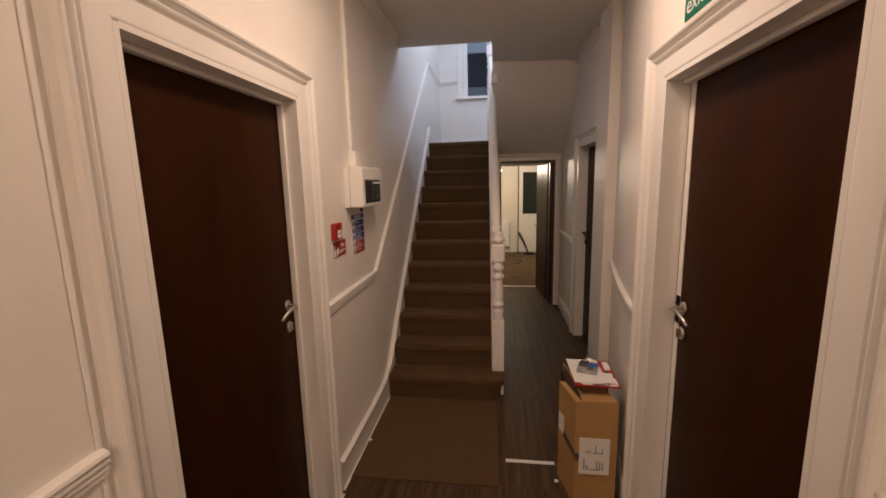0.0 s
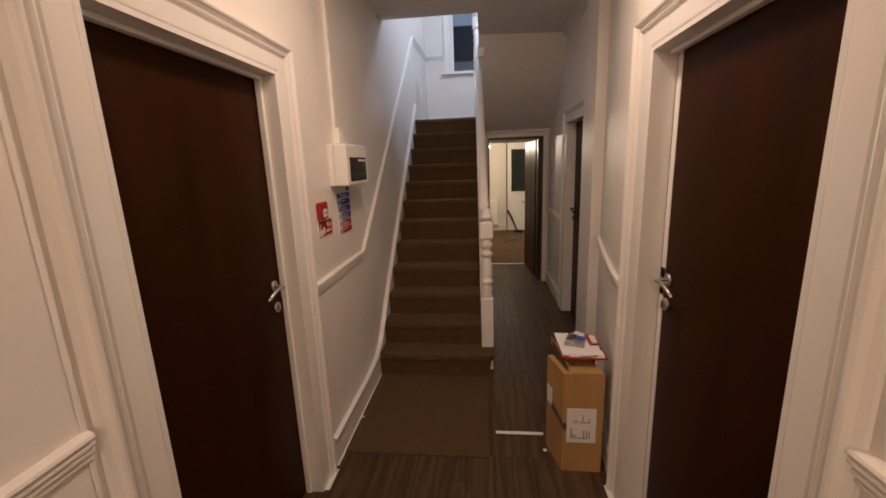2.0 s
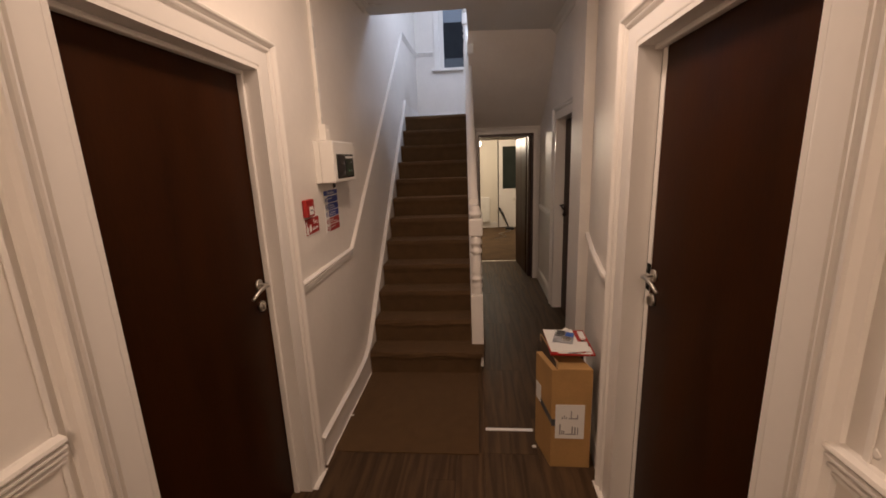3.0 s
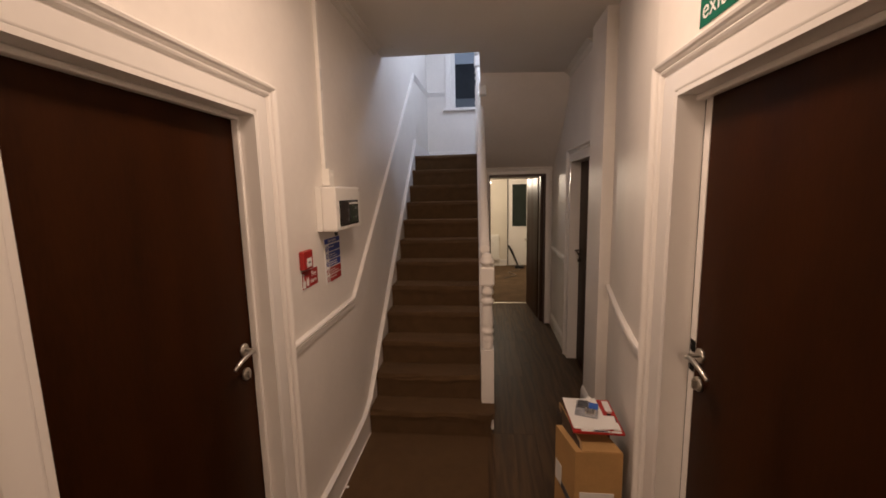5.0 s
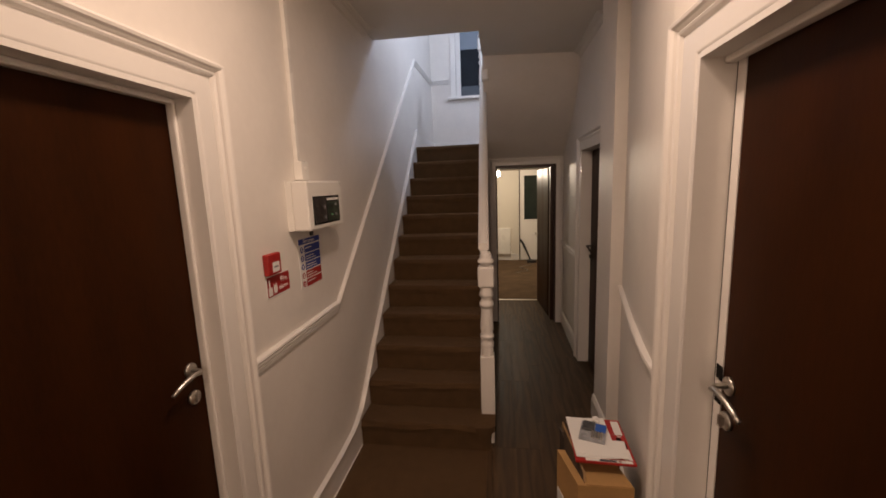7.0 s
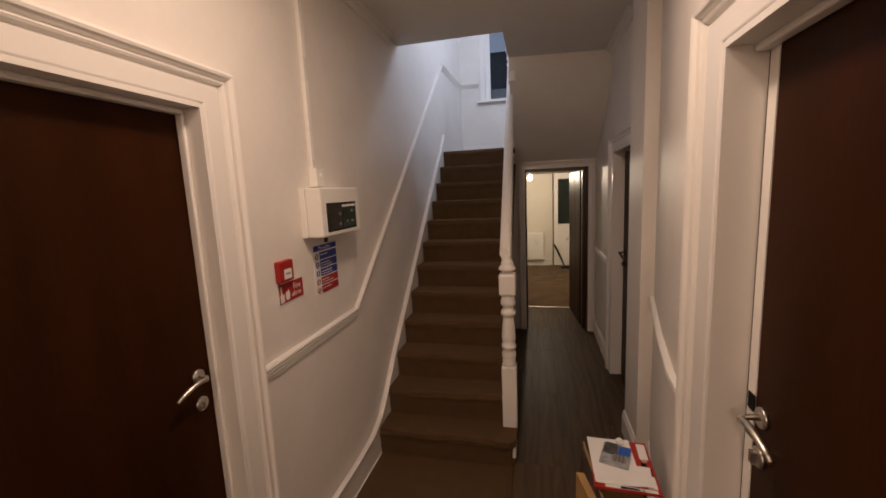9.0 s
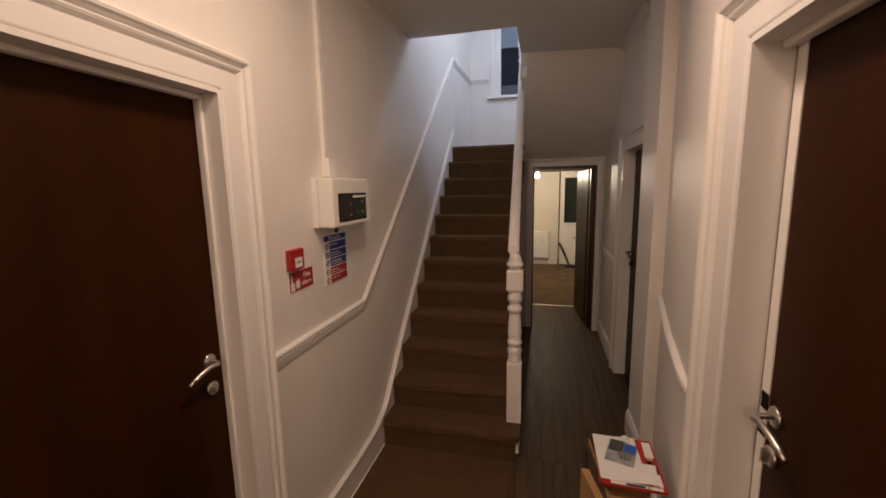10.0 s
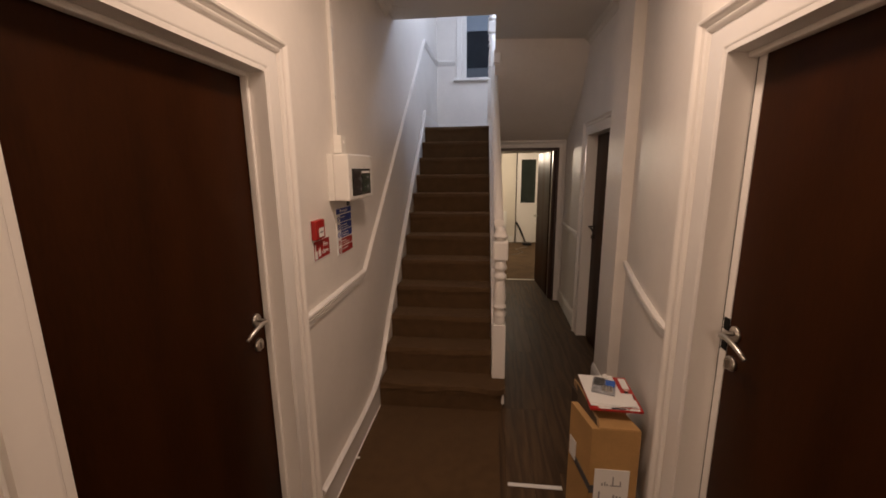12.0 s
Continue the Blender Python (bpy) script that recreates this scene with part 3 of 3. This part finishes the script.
    tagged(part("trim", chip, CEIL), "ragged lump of old plaster on the ceiling", "plaster", kind="structure")
tagged(part("wall_sensor", box((0.220, 4.47, 2.655), (0.294, 4.60, 2.780), 0.014), PLASTIC), "small white plastic box under the upper stairs", "sensor")


# ---- fire alarm panel with its cable ----
def text(body, size, m, mat, parent, name="lettering"):
    cu = bpy.data.curves.new(name, "FONT")
    cu.body, cu.size, cu.extrude = body, size, 0.0004
    ob = bpy.data.objects.new(name, cu)
    scene.collection.objects.link(ob)
    bpy.context.view_layer.update()
    me = bpy.data.meshes.new_from_object(ob.evaluated_get(bpy.context.evaluated_depsgraph_get()))
    bpy.data.objects.remove(ob)
    me.materials.clear()
    me.materials.append(mat)
    out = new(name, me)
    out.matrix_world = m
    out.parent = parent
    return out


def on_left(y, z, off):
    """Lettering on the left wall: reads along +y, faces +x."""
    return Matrix(((0, 0, 1, XL + off), (1, 0, 0, y), (0, 1, 0, z), (0, 0, 0, 1)))


def on_right(y, z, off):
    return Matrix(((0, 0, -1, XR - off), (-1, 0, 0, y), (0, 1, 0, z), (0, 0, 0, 1)))


panel = empty("alarm_panel", "white wall-mounted fire alarm panel with dark window", "alarm panel")
part("back_box", box((XL, 2.307, 1.527), (XL + 0.030, 2.703, 1.755), 0.002), PLASTIC, panel)
part("cover", box((XL + 0.030, 2.306, 1.526), (XL + 0.108, 2.704, 1.756), 0.008), PLASTIC, panel)
scr = part("display_window", box((XL + 0.105, 2.352, 1.548), (XL + 0.111, 2.652, 1.684), 0.002), SCREEN, panel, "dark glossy window")
part("label_strip", box((XL + 0.111, 2.500, 1.660), (XL + 0.1122, 2.640, 1.672)), PAPER, scr)
board = part("circuit_board", box((XL + 0.111, 2.500, 1.556), (XL + 0.1116, 2.644, 1.654)), material("dark_circuit_board", (0.030, 0.042, 0.026), 0.5, vary=0.5, scale=90), scr, "dark green circuit board behind the window")
part("relay_block", box((XL + 0.111, 2.362, 1.556), (XL + 0.1116, 2.492, 1.676)), material("dark_relay_block", (0.034, 0.026, 0.022), 0.4, vary=0.6, scale=70), scr, "dark brown relay block")
for k in range(12):
    yy, zz = 2.372 + 0.044 * (k % 6), 1.572 + 0.050 * (k // 6) + 0.008 * (k % 2)
    part("component", box((XL + 0.1116, yy, zz), (XL + 0.1135, yy + 0.020, zz + 0.014), 0.001), (BLACKP, DARKSTEEL, CLEAR)[k % 3], scr)
part("indicator", lathe([(0.0016, 0), (0.0016, 0.002)], (0, 0, 0), 10), glow("green_led", (0.25, 0.8, 0.3), 0.55), scr).matrix_world = Matrix.Translation((XL + 0.112, 2.545, 1.588)) @ Matrix.Rotation(radians(90), 4, "Y")
part("key", box((XL + 0.055, 2.395, 1.496), (XL + 0.066, 2.420, 1.527), 0.003), BLACKP, panel, "small black key")

jb = empty("junction_box", "small white cable box above the alarm panel", "junction box")
part("body", box((XL, 2.405, 1.762), (XL + 0.042, 2.475, 1.850), 0.004), PLASTIC, jb)
disc = lathe([(0.011, 0), (0.011, 0.004), (0.009, 0.006)], (0, 0, 0), 18)
bmesh.ops.transform(disc, matrix=Matrix.Translation((XL + 0.041, 2.445, 1.815)) @ Matrix.Rotation(radians(90), 4, "Y"), verts=disc.verts)
part("knob", disc, PLASTIC, jb)
tagged(part("cable_trunking", box((XL, 2.413, 1.850), (XL + 0.020, 2.443, CEILING - 0.004), 0.003), PLASTIC), "white plastic cable trunking running up to the ceiling", "cable trunking")

cp = empty("call_point", "red fire alarm call point with white plate", "call point")
part("body", box((XL, 2.080, 1.366), (XL + 0.026, 2.178, 1.456), 0.006), RED, cp)
part("plate", box((XL + 0.026, 2.108, 1.378), (XL + 0.0275, 2.158, 1.420)), PAPER, cp, "white plate")
part("print_bar", box((XL + 0.0275, 2.118, 1.396), (XL + 0.0281, 2.148, 1.404)), INK, cp)

sign = empty("fire_alarm_sign", "red and white fire alarm sign", "sign")
part("board", box((XL, 2.088, 1.266), (XL + 0.003, 2.270, 1.360)), PAPER, sign)
part("red_field", box((XL + 0.003, 2.092, 1.271), (XL + 0.0036, 2.266, 1.356)), RED, sign)
text("Fire", 0.036, on_left(2.192, 1.318, 0.0042), PAPER, sign)
text("alarm", 0.032, on_left(2.178, 1.288, 0.0042), PAPER, sign)
bm = bmesh.new()
add_box(bm, (XL + 0.0036, 2.098, 1.275), (XL + 0.0042, 2.126, 1.310), 0.0)
add_box(bm, (XL + 0.0036, 2.103, 1.310), (XL + 0.0042, 2.112, 1.345), 0.0)
part("pictogram", bm, PAPER, sign)
part("flame_mark", prism([(2.140, 1.280), (2.160, 1.280), (2.166, 1.300), (2.156, 1.325), (2.146, 1.310), (2.140, 1.322), (2.134, 1.298)], "x", XL + 0.0036, XL + 0.0042), PAPER, sign)

sign = empty("fire_action_sign", "blue and red fire action notice on white board", "sign")
part("board", box((XL, 2.376, 1.232), (XL + 0.003, 2.604, 1.480)), PAPER, sign)
part("header", box((XL + 0.003, 2.379, 1.450), (XL + 0.0036, 2.601, 1.477)), BLUE, sign)
text("Fire action", 0.027, on_left(2.425, 1.4555, 0.0042), PAPER, sign)
for k in range(5):
    z0 = 1.448 - 0.0425 * (k + 1)
    part("field", box((XL + 0.003, 2.432, z0), (XL + 0.0036, 2.598, z0 + 0.037)), BLUE if k < 3 else RED, sign)
    part("print_bar", box((XL + 0.0036, 2.440, z0 + 0.021), (XL + 0.0041, 2.505 + 0.02 * (k % 3), z0 + 0.0255)), PAPER, sign)
    if k in (1, 2, 3):
        part("print_bar", box((XL + 0.0036, 2.440, z0 + 0.009), (XL + 0.0041, 2.550, z0 + 0.0125)), PAPER, sign)
    dot = lathe([(0.015, 0), (0.015, 0.0006)], (0, 0, 0), 18)
    bmesh.ops.transform(dot, matrix=Matrix.Translation((XL + 0.003, 2.406, z0 + 0.018)) @ Matrix.Rotation(radians(90), 4, "Y"), verts=dot.verts)
    part("symbol", dot, BLUE if k < 3 else RED, sign)
    part("symbol_mark", box((XL + 0.0036, 2.402, z0 + 0.008), (XL + 0.0041, 2.410, z0 + 0.028)), PAPER, sign)

sign = empty("fire_exit_sign", "green and white fire exit sign above the door", "sign", place=(0, 0, 0.018))
part("board", box((XR - 0.004, 1.245, 2.150), (XR, 1.645, 2.300)), GREEN, sign)
text("Fire", 0.075, on_right(1.632, 2.232, 0.0046), PAPER, sign)
text("exit", 0.075, on_right(1.632, 2.168, 0.0046), PAPER, sign)
bm = bmesh.new()
add_box(bm, (XR - 0.0046, 1.345, 2.165), (XR - 0.004, 1.440, 2.285))
part("pictogram_field", bm, PAPER, sign)
bm = bmesh.new()
add_box(bm, (XR - 0.0052, 1.385, 2.205), (XR - 0.0046, 1.405, 2.250))
add_box(bm, (XR - 0.0052, 1.375, 2.170), (XR - 0.0046, 1.385, 2.205))
add_box(bm, (XR - 0.0052, 1.405, 2.175), (XR - 0.0046, 1.415, 2.208))
part("pictogram", bm, GREEN, sign)
part("arrow", prism([(1.262, 2.225), (1.300, 2.190), (1.300, 2.212), (1.332, 2.212), (1.332, 2.238), (1.300, 2.238), (1.300, 2.260)], "x", XR - 0.0046, XR - 0.004), PAPER, sign)

# ---- cardboard box with papers ----
A, B, BACKV = Vector((0.663, 2.006)), Vector((0.866, 2.004)), Vector((-0.050, 0.205))
BH = 0.568
carton = empty("cardboard_box", "tall brown cardboard box standing on the floor", "box", "cardboard boxes by the wall")
bm = bmesh.new()
corner = [A, B, B + BACKV, A + BACKV]
add_prism(bm, corner, "z", 0.0, BH)
part("body", bm, CARD, carton)
bm = prism([A + Vector((0.030, 0.002)), B + Vector((-0.002, 0.002)), B + BACKV + Vector((0, -0.002)), A + BACKV + Vector((0.034, -0.002))], "z", BH, BH + 0.005)
part("top_flap", bm, CARD, carton)
bm = bmesh.new()
lo = [bm.verts.new(p) for p in ((A[0] + 0.026, A[1] + 0.012, BH), (A[0] + BACKV[0] + 0.030, A[1] + BACKV[1], BH), (A[0] + BACKV[0] + 0.036, A[1] + BACKV[1] + 0.06, BH + 0.066), (A[0] + 0.028, A[1] + 0.04, BH + 0.022))]
hi = [bm.verts.new(v.co + Vector((0.005, 0, 0.001))) for v in lo]
bm.faces.new(lo), bm.faces.new(hi)
for i in range(4):
    bm.faces.new((lo[i], lo[(i + 1) % 4], hi[(i + 1) % 4], hi[i]))
part("side_flap", bm, SHADECARD, carton, "raised inner flap, shade put into its colour")
bm = tube([(A[0] + 0.028, A[1] + 0.014, BH + 0.004), (A[0] + 0.030, A[1] + 0.042, BH + 0.024), (A[0] + BACKV[0] + 0.038, A[1] + BACKV[1] + 0.06, BH + 0.068)], [0.005, 0.005, 0.004], 6)
part("flap_edge", bm, CARDIN, carton)
part("address_label", box((0.684, 2.0015, 0.176), (0.832, 2.0045, 0.374)), PAPER, carton, "white printed paper label")
for x0, x1, z0, z1 in ((0.705, 0.712, 0.20, 0.262), (0.716, 0.722, 0.20, 0.225), (0.726, 0.732, 0.20, 0.222), (0.738, 0.790, 0.20, 0.206), (0.768, 0.775, 0.206, 0.250), (0.782, 0.789, 0.206, 0.245), (0.796, 0.802, 0.200, 0.244),
                       (0.716, 0.722, 0.292, 0.306), (0.728, 0.733, 0.292, 0.312), (0.738, 0.743, 0.292, 0.304), (0.752, 0.800, 0.292, 0.298), (0.762, 0.767, 0.298, 0.340), (0.794, 0.799, 0.298, 0.318)):
    part("print_bar", box((x0, 2.0006, z0), (x1, 2.0016, z1)), INK, carton)
side = Matrix(((BACKV.normalized()[0], -BACKV.normalized()[1], 0, A[0]), (BACKV.normalized()[1], BACKV.normalized()[0], 0, A[1]), (0, 0, 1, 0), (0, 0, 0, 1)))
b = box((0.0, 0.0, 0.0), (0.205, 0.002, 0.036), 0.0, side @ Matrix.Translation((0, 0.0002, 0.262)) @ Matrix.Rotation(radians(-12), 4, "Y"))
part("tape_strip", b, TAPE, carton, "dark grey shiny tape")
part("tape_end", box((0.6635, 2.0016, 0.250), (0.690, 2.0052, 0.288)), TAPE, carton)
part("side_label", box((0.135, 0.0, 0.30), (0.200, 0.0025, 0.40), 0.0, side), PAPER, carton)

# Carton behind the box, its shaded look painted in by the dark colour.
rear = empty("cardboard_box", "open cardboard carton behind a taller box, coloured dark for shade", "box", "cardboard boxes by the wall")
part("body", prism([(0.660, 2.222), (0.875, 2.222), (0.865, 2.365), (0.645, 2.365)], "z", 0.0, BH + 0.003), SHADECARD, rear)
part("flap", prism([(0.668, 2.222), (0.674, 2.222), (0.662, 2.365), (0.655, 2.365)], "z", BH + 0.003, BH + 0.036), CARDIN, rear)
TOPZ = BH + 0.006
turn = Matrix.Translation((0.782, 2.200, 0)) @ Matrix.Rotation(radians(-3), 4, "Z")


def flat(name, w, d, z0, t, mat, label, cat, dx=0.0, dy=0.0, rot=0.0, tilt=0.0, curl=0.0):
    """A sheet or booklet lying on the box, its corners slightly lifted."""
    bm = bmesh.new()
    n = 6
    for zz in (0.0, t):
        for i in range(n + 1):
            for j in range(n + 1):
                u, v = i / n - 0.5, j / n - 0.5
                bm.verts.new((u * w, v * d, zz + curl * (abs(u) + abs(v)) ** 3 + tilt * u))
    bm.verts.ensure_lookup_table()
    m = (n + 1) ** 2
    for i in range(n):
        for j in range(n):
            a = i * (n + 1) + j
            for o in (0, m):
                bm.faces.new([bm.verts[o + q] for q in (a, a + 1, a + n + 2, a + n + 1)])
    ring = [j for j in range(n + 1)] + [i * (n + 1) + n for i in range(1, n + 1)] + [n * (n + 1) + j for j in range(n - 1, -1, -1)] + [i * (n + 1) for i in range(n - 1, 0, -1)]
    for a, b2 in zip(ring, ring[1:] + ring[:1]):
        bm.faces.new([bm.verts[q] for q in (a, b2, m + b2, m + a)])
    bmesh.ops.transform(bm, matrix=turn @ Matrix.Translation((dx, dy, z0)) @ Matrix.Rotation(radians(rot), 4, "Z"), verts=bm.verts)
    return tagged(part(name, bm, mat), label, cat)


flat("cardboard_sheet", 0.19, 0.20, TOPZ, 0.042, CARDIN, "flat brown cardboard packing on the box", "cardboard", dx=0.012, dy=0.050)
TOPZ += 0.012
mag = flat("magazine", 0.226, 0.296, TOPZ + 0.031, 0.010, RED, "red and white magazine lying on the box", "magazine", dy=0.013, rot=1.0)
for x0, x1, y0, y1, m in ((-0.072, 0.102, -0.132, -0.117, PAPER), (-0.02, 0.045, -0.131, -0.120, BLUE), (0.052, 0.060, -0.131, -0.120, RED), (0.072, 0.104, 0.050, 0.150, PAPER), (0.072, 0.106, -0.112, -0.045, PAPER),
                          (0.074, 0.104, -0.040, 0.002, MATTBLACK), (0.072, 0.090, 0.006, 0.030, MATTBLACK), (0.078, 0.096, 0.034, 0.046, BRASSY)):
    part("cover_print", box((x0, y0, TOPZ + 0.0412), (x1, y1, TOPZ + 0.0418), 0.0, turn), m, mag)
flat("paper_sheet", 0.165, 0.275, TOPZ + 0.042, 0.002, PAPER, "white paper sheets on the magazine", "paper", dx=-0.030, dy=0.020, rot=3, curl=0.004)
flat("envelope", 0.190, 0.110, TOPZ + 0.0445, 0.002, PAPER, "white envelope on the pile", "envelope", dx=0.000, dy=-0.052, rot=-4, curl=0.003)
lay = turn @ Matrix.Translation((-0.018, 0.040, 0)) @ Matrix.Rotation(radians(-14), 4, "Z")
pk = flat("battery_packet", 0.104, 0.130, TOPZ + 0.047, 0.010, CLEAR, "clear and blue blister packet on the papers", "packet", dx=-0.018, dy=0.040, rot=-14)
part("blister", box((-0.046, -0.005, TOPZ + 0.057), (0.004, 0.058, TOPZ + 0.068), 0.004, lay), DARKCLEAR, pk, "dark moulded blister")
part("blue_card", box((0.008, 0.002, TOPZ + 0.0572), (0.050, 0.060, TOPZ + 0.0582), 0.0, lay), BRIGHTBLUE, pk, "bright blue printed card")
for k in range(4):
    part("battery", tube([(lay @ Vector((0.000 + 0.012 * k, -0.050, TOPZ + 0.060))), (lay @ Vector((0.000 + 0.012 * k, -0.006, TOPZ + 0.060)))], 0.005, 10), STEEL, pk, "silver battery")

tissue = bmesh.new()
bmesh.ops.create_icosphere(tissue, subdivisions=2, radius=0.022)
for v in tissue.verts:
    v.co *= 0.75 + 0.5 * noise.noise(v.co * 60)
    v.co.z *= 0.6
bmesh.ops.transform(tissue, matrix=Matrix.Translation((0.800, 2.335, TOPZ + 0.054)), verts=tissue.verts)
tagged(part("crumpled_paper", tissue, PAPER), "small crumpled white paper on the pile", "paper")

# ---- sealant lines along the floor ----
for a, b in (((XL + 0.024, 1.965, 0.0), (XL + 0.030, 2.94, 0.006)), ((XL, LD[1] + 0.0, 0.0), (XL + 0.040, LD[1] + 0.142, 0.003)), ((XR - 0.040, RD[1], 0.0), (XR, RD[1] + 0.165, 0.003))):
    a = (a[0] - 0.002, a[1], a[2])
    b = (b[0] + 0.002, b[1] + 0.004, b[2])
    tagged(part("trim", box(a, b, 0.001), TRIM), "white sealant bead along the floor", "sealant", kind="structure")

# ---- floor covering and small litter ----
tagged(part("carpet_mat", box((XL + 0.030, 2.072, 0.0), (0.283, STAIR_Y + 0.03, 0.007), 0.002), CARPET), "brown carpet laid on the floor before the stairs", "carpet")
tagged(part("floor_strip", box((0.325, 2.283, 0.0), (0.610, 2.308, 0.004), 0.001), PAPER), "white strip lying across the floor planks", "strip")
tagged(part("threshold_strip", box((FD[0] - 0.3, 6.405, 0.0), (FD[1] + 0.3, 6.435, 0.008), 0.003), BRASSY), "aluminium carpet threshold strip", "threshold strip", kind="structure")
for x, y in ((0.600, 2.150), (XL + 0.040, 2.40)):
    tagged(part("paper_scrap", box((x - 0.011, y - 0.009, 0.0), (x + 0.010, y + 0.010, 0.008), 0.003), PAPER), "small white scrap on the floor", "scrap", "scraps on the floor")

# ---- the far room ----
bm = bmesh.new()
add_box(bm, (-1.75, 5.60, 0), (-1.60, 9.75, 2.5))
add_box(bm, (2.60, 5.60, 0), (2.75, 9.75, 2.5))
add_box(bm, (-1.60, 9.60, 0), (2.60, 9.75, 2.5))
add_box(bm, (-1.60, 5.70, 0), (XL - 0.21, 5.80, 2.5))
add_box(bm, (1.31, 5.70, 0), (2.60, 5.80, 2.5))
ROOM = material("far_room_paint", (0.80, 0.75, 0.65), 0.6, vary=0.03, scale=2)
tagged(part("wall_far_room", bm, ROOM), "warm cream painted room walls", "wall", kind="structure")
bm = bmesh.new()
add_box(bm, (-1.75, 6.62, 2.5), (2.75, 9.75, 2.6))
add_box(bm, (-1.75, 5.62, 2.09), (2.75, 6.62, 2.10))
add_box(bm, (-1.75, 6.60, 2.09), (2.75, 6.62, 2.5))
tagged(part("ceiling_far_room", bm, CEIL), "off-white far room ceiling", "ceiling", kind="structure")
tagged(part("baseboard", box((-1.6, 9.58, 0), (0.76, 9.60, 0.14), 0.004), TRIM), "white painted skirting board", "skirting", kind="structure")
bd = empty("door_5", "white back door with a dark glazed upper pane", "door", kind="structure")
bm = bmesh.new()
add_box(bm, (0.80, 9.52, 0.02), (0.885, 9.56, 2.0))
add_box(bm, (1.20, 9.52, 0.02), (1.55, 9.56, 2.0))
add_box(bm, (0.885, 9.52, 0.02), (1.20, 9.56, 0.90))
add_box(bm, (0.885, 9.52, 1.86), (1.20, 9.56, 2.0))
part("door_leaf", bm, TRIM, bd)
part("pane", box((0.88, 9.535, 0.895), (1.205, 9.545, 1.865)), material("dark_green_glass", (0.020, 0.028, 0.024), 0.12, vary=0.2), bd, "dark glass pane")
part("glazing_bead", box((0.87, 9.505, 0.885), (1.215, 9.52, 0.915), 0.004), TRIM, bd)
# Dark strip put in for the shadow line at the hinge.
part("hinge_shade_strip", box((0.778, 9.51, 0), (0.792, 9.60, 2.02), 0.003), DARKWOOD_SHADE, bd, "dark strip standing for the shadow at the hinge side")
rad = empty("radiator", "white panel radiator under the wall", "radiator")
part("panel", box((0.02, 9.50, 0.15), (0.585, 9.545, 0.73), 0.008), PLASTIC, rad)
for k in range(14):
    part("fin", box((0.05 + 0.038 * k, 9.494, 0.19), (0.064 + 0.038 * k, 9.501, 0.69), 0.003), PLASTIC, rad)
part("bracket", box((0.1, 9.545, 0.2), (0.5, 9.60, 0.6)), PLASTIC, rad)
part("pipe", tube([(0.60, 9.53, 0.0), (0.60, 9.53, 0.20), (0.57, 9.53, 0.20)], 0.008), PLASTIC, rad)
hv = empty("floor_sweeper", "black long-handled sweeper leaning by the back door", "sweeper")
part("handle", tube([(0.80, 9.46, 0.48), (0.87, 9.40, 0.36), (1.00, 9.30, 0.06)], [0.022, 0.026, 0.014]), BLACKP, hv)
part("head", box((0.93, 9.20, 0.004), (1.12, 9.36, 0.06), 0.012), BLACKP, hv)
part("cord", tube([(0.96 + 0.10 * math.sin(k * 0.55) - 0.012 * k, 9.22 - 0.055 * k, 0.012) for k in range(20)], 0.006, 6), material("grey_cord", (0.24, 0.21, 0.18), 0.5), hv, "thin grey cord trailing over the carpet", True)
bulb = empty("pendant_bulb", "bare glowing bulb on a pendant", "bulb")
part("glass", lathe([(0.006, -0.052), (0.030, -0.040), (0.040, -0.015), (0.038, 0.010), (0.022, 0.040), (0.013, 0.055)], (0.343, 8.0, 1.885), 20), glow("bulb_glow", (1.0, 0.86, 0.66), 30.0), bulb, "glowing warm bulb", True).visible_shadow = False
part("holder", lathe([(0.018, 0.055), (0.020, 0.10), (0.010, 0.115)], (0.343, 8.0, 1.885), 16), PLASTIC, bulb, smooth=True)
part("flex", tube([(0.343, 8.0, 2.0), (0.343, 8.0, 2.5)], 0.004, 8), PLASTIC, bulb)

# ---- floor planks ----
rng = random.Random(4)
floor_ob = bpy.data.objects["floor"]
PW, PL = 0.150, 0.915
plank_mesh = {}


def plank(w, l):
    key = (round(w, 3), round(l, 3))
    if key not in plank_mesh:
        bm = bmesh.new()
        e = 0.0005
        base = [bm.verts.new((x, y, -0.0025)) for x, y in ((0, 0), (w, 0), (w, l), (0, l))]
        top = [bm.verts.new((x, y, 0.0)) for x, y in ((e, e), (w - e, e), (w - e, l - e), (e, l - e))]
        bm.faces.new(top)
        for i in range(4):
            bm.faces.new((base[i], base[(i + 1) % 4], top[(i + 1) % 4], top[i]))
        bmesh.ops.recalc_face_normals(bm, faces=bm.faces)
        me = bpy.data.meshes.new("plank")
        bm.to_mesh(me)
        bm.free()
        me.materials.append(VINYL)
        plank_mesh[key] = me
    return plank_mesh[key]


for c in range(13):
    x0 = XL - 0.15 + PW * c
    y0 = BACK - rng.choice((0.0, 0.2, 0.4, 0.6, 0.75))
    while y0 < 6.41:
        length = min(PL, 6.415 - y0)
        if length > 0.05 and not (x0 < 0.05 and y0 > 3.2 and y0 + length < 5.6):
            p = new("plank", plank(PW, length))
            p.location = (x0, y0, 0.0)
            p.parent = floor_ob
        y0 += PL
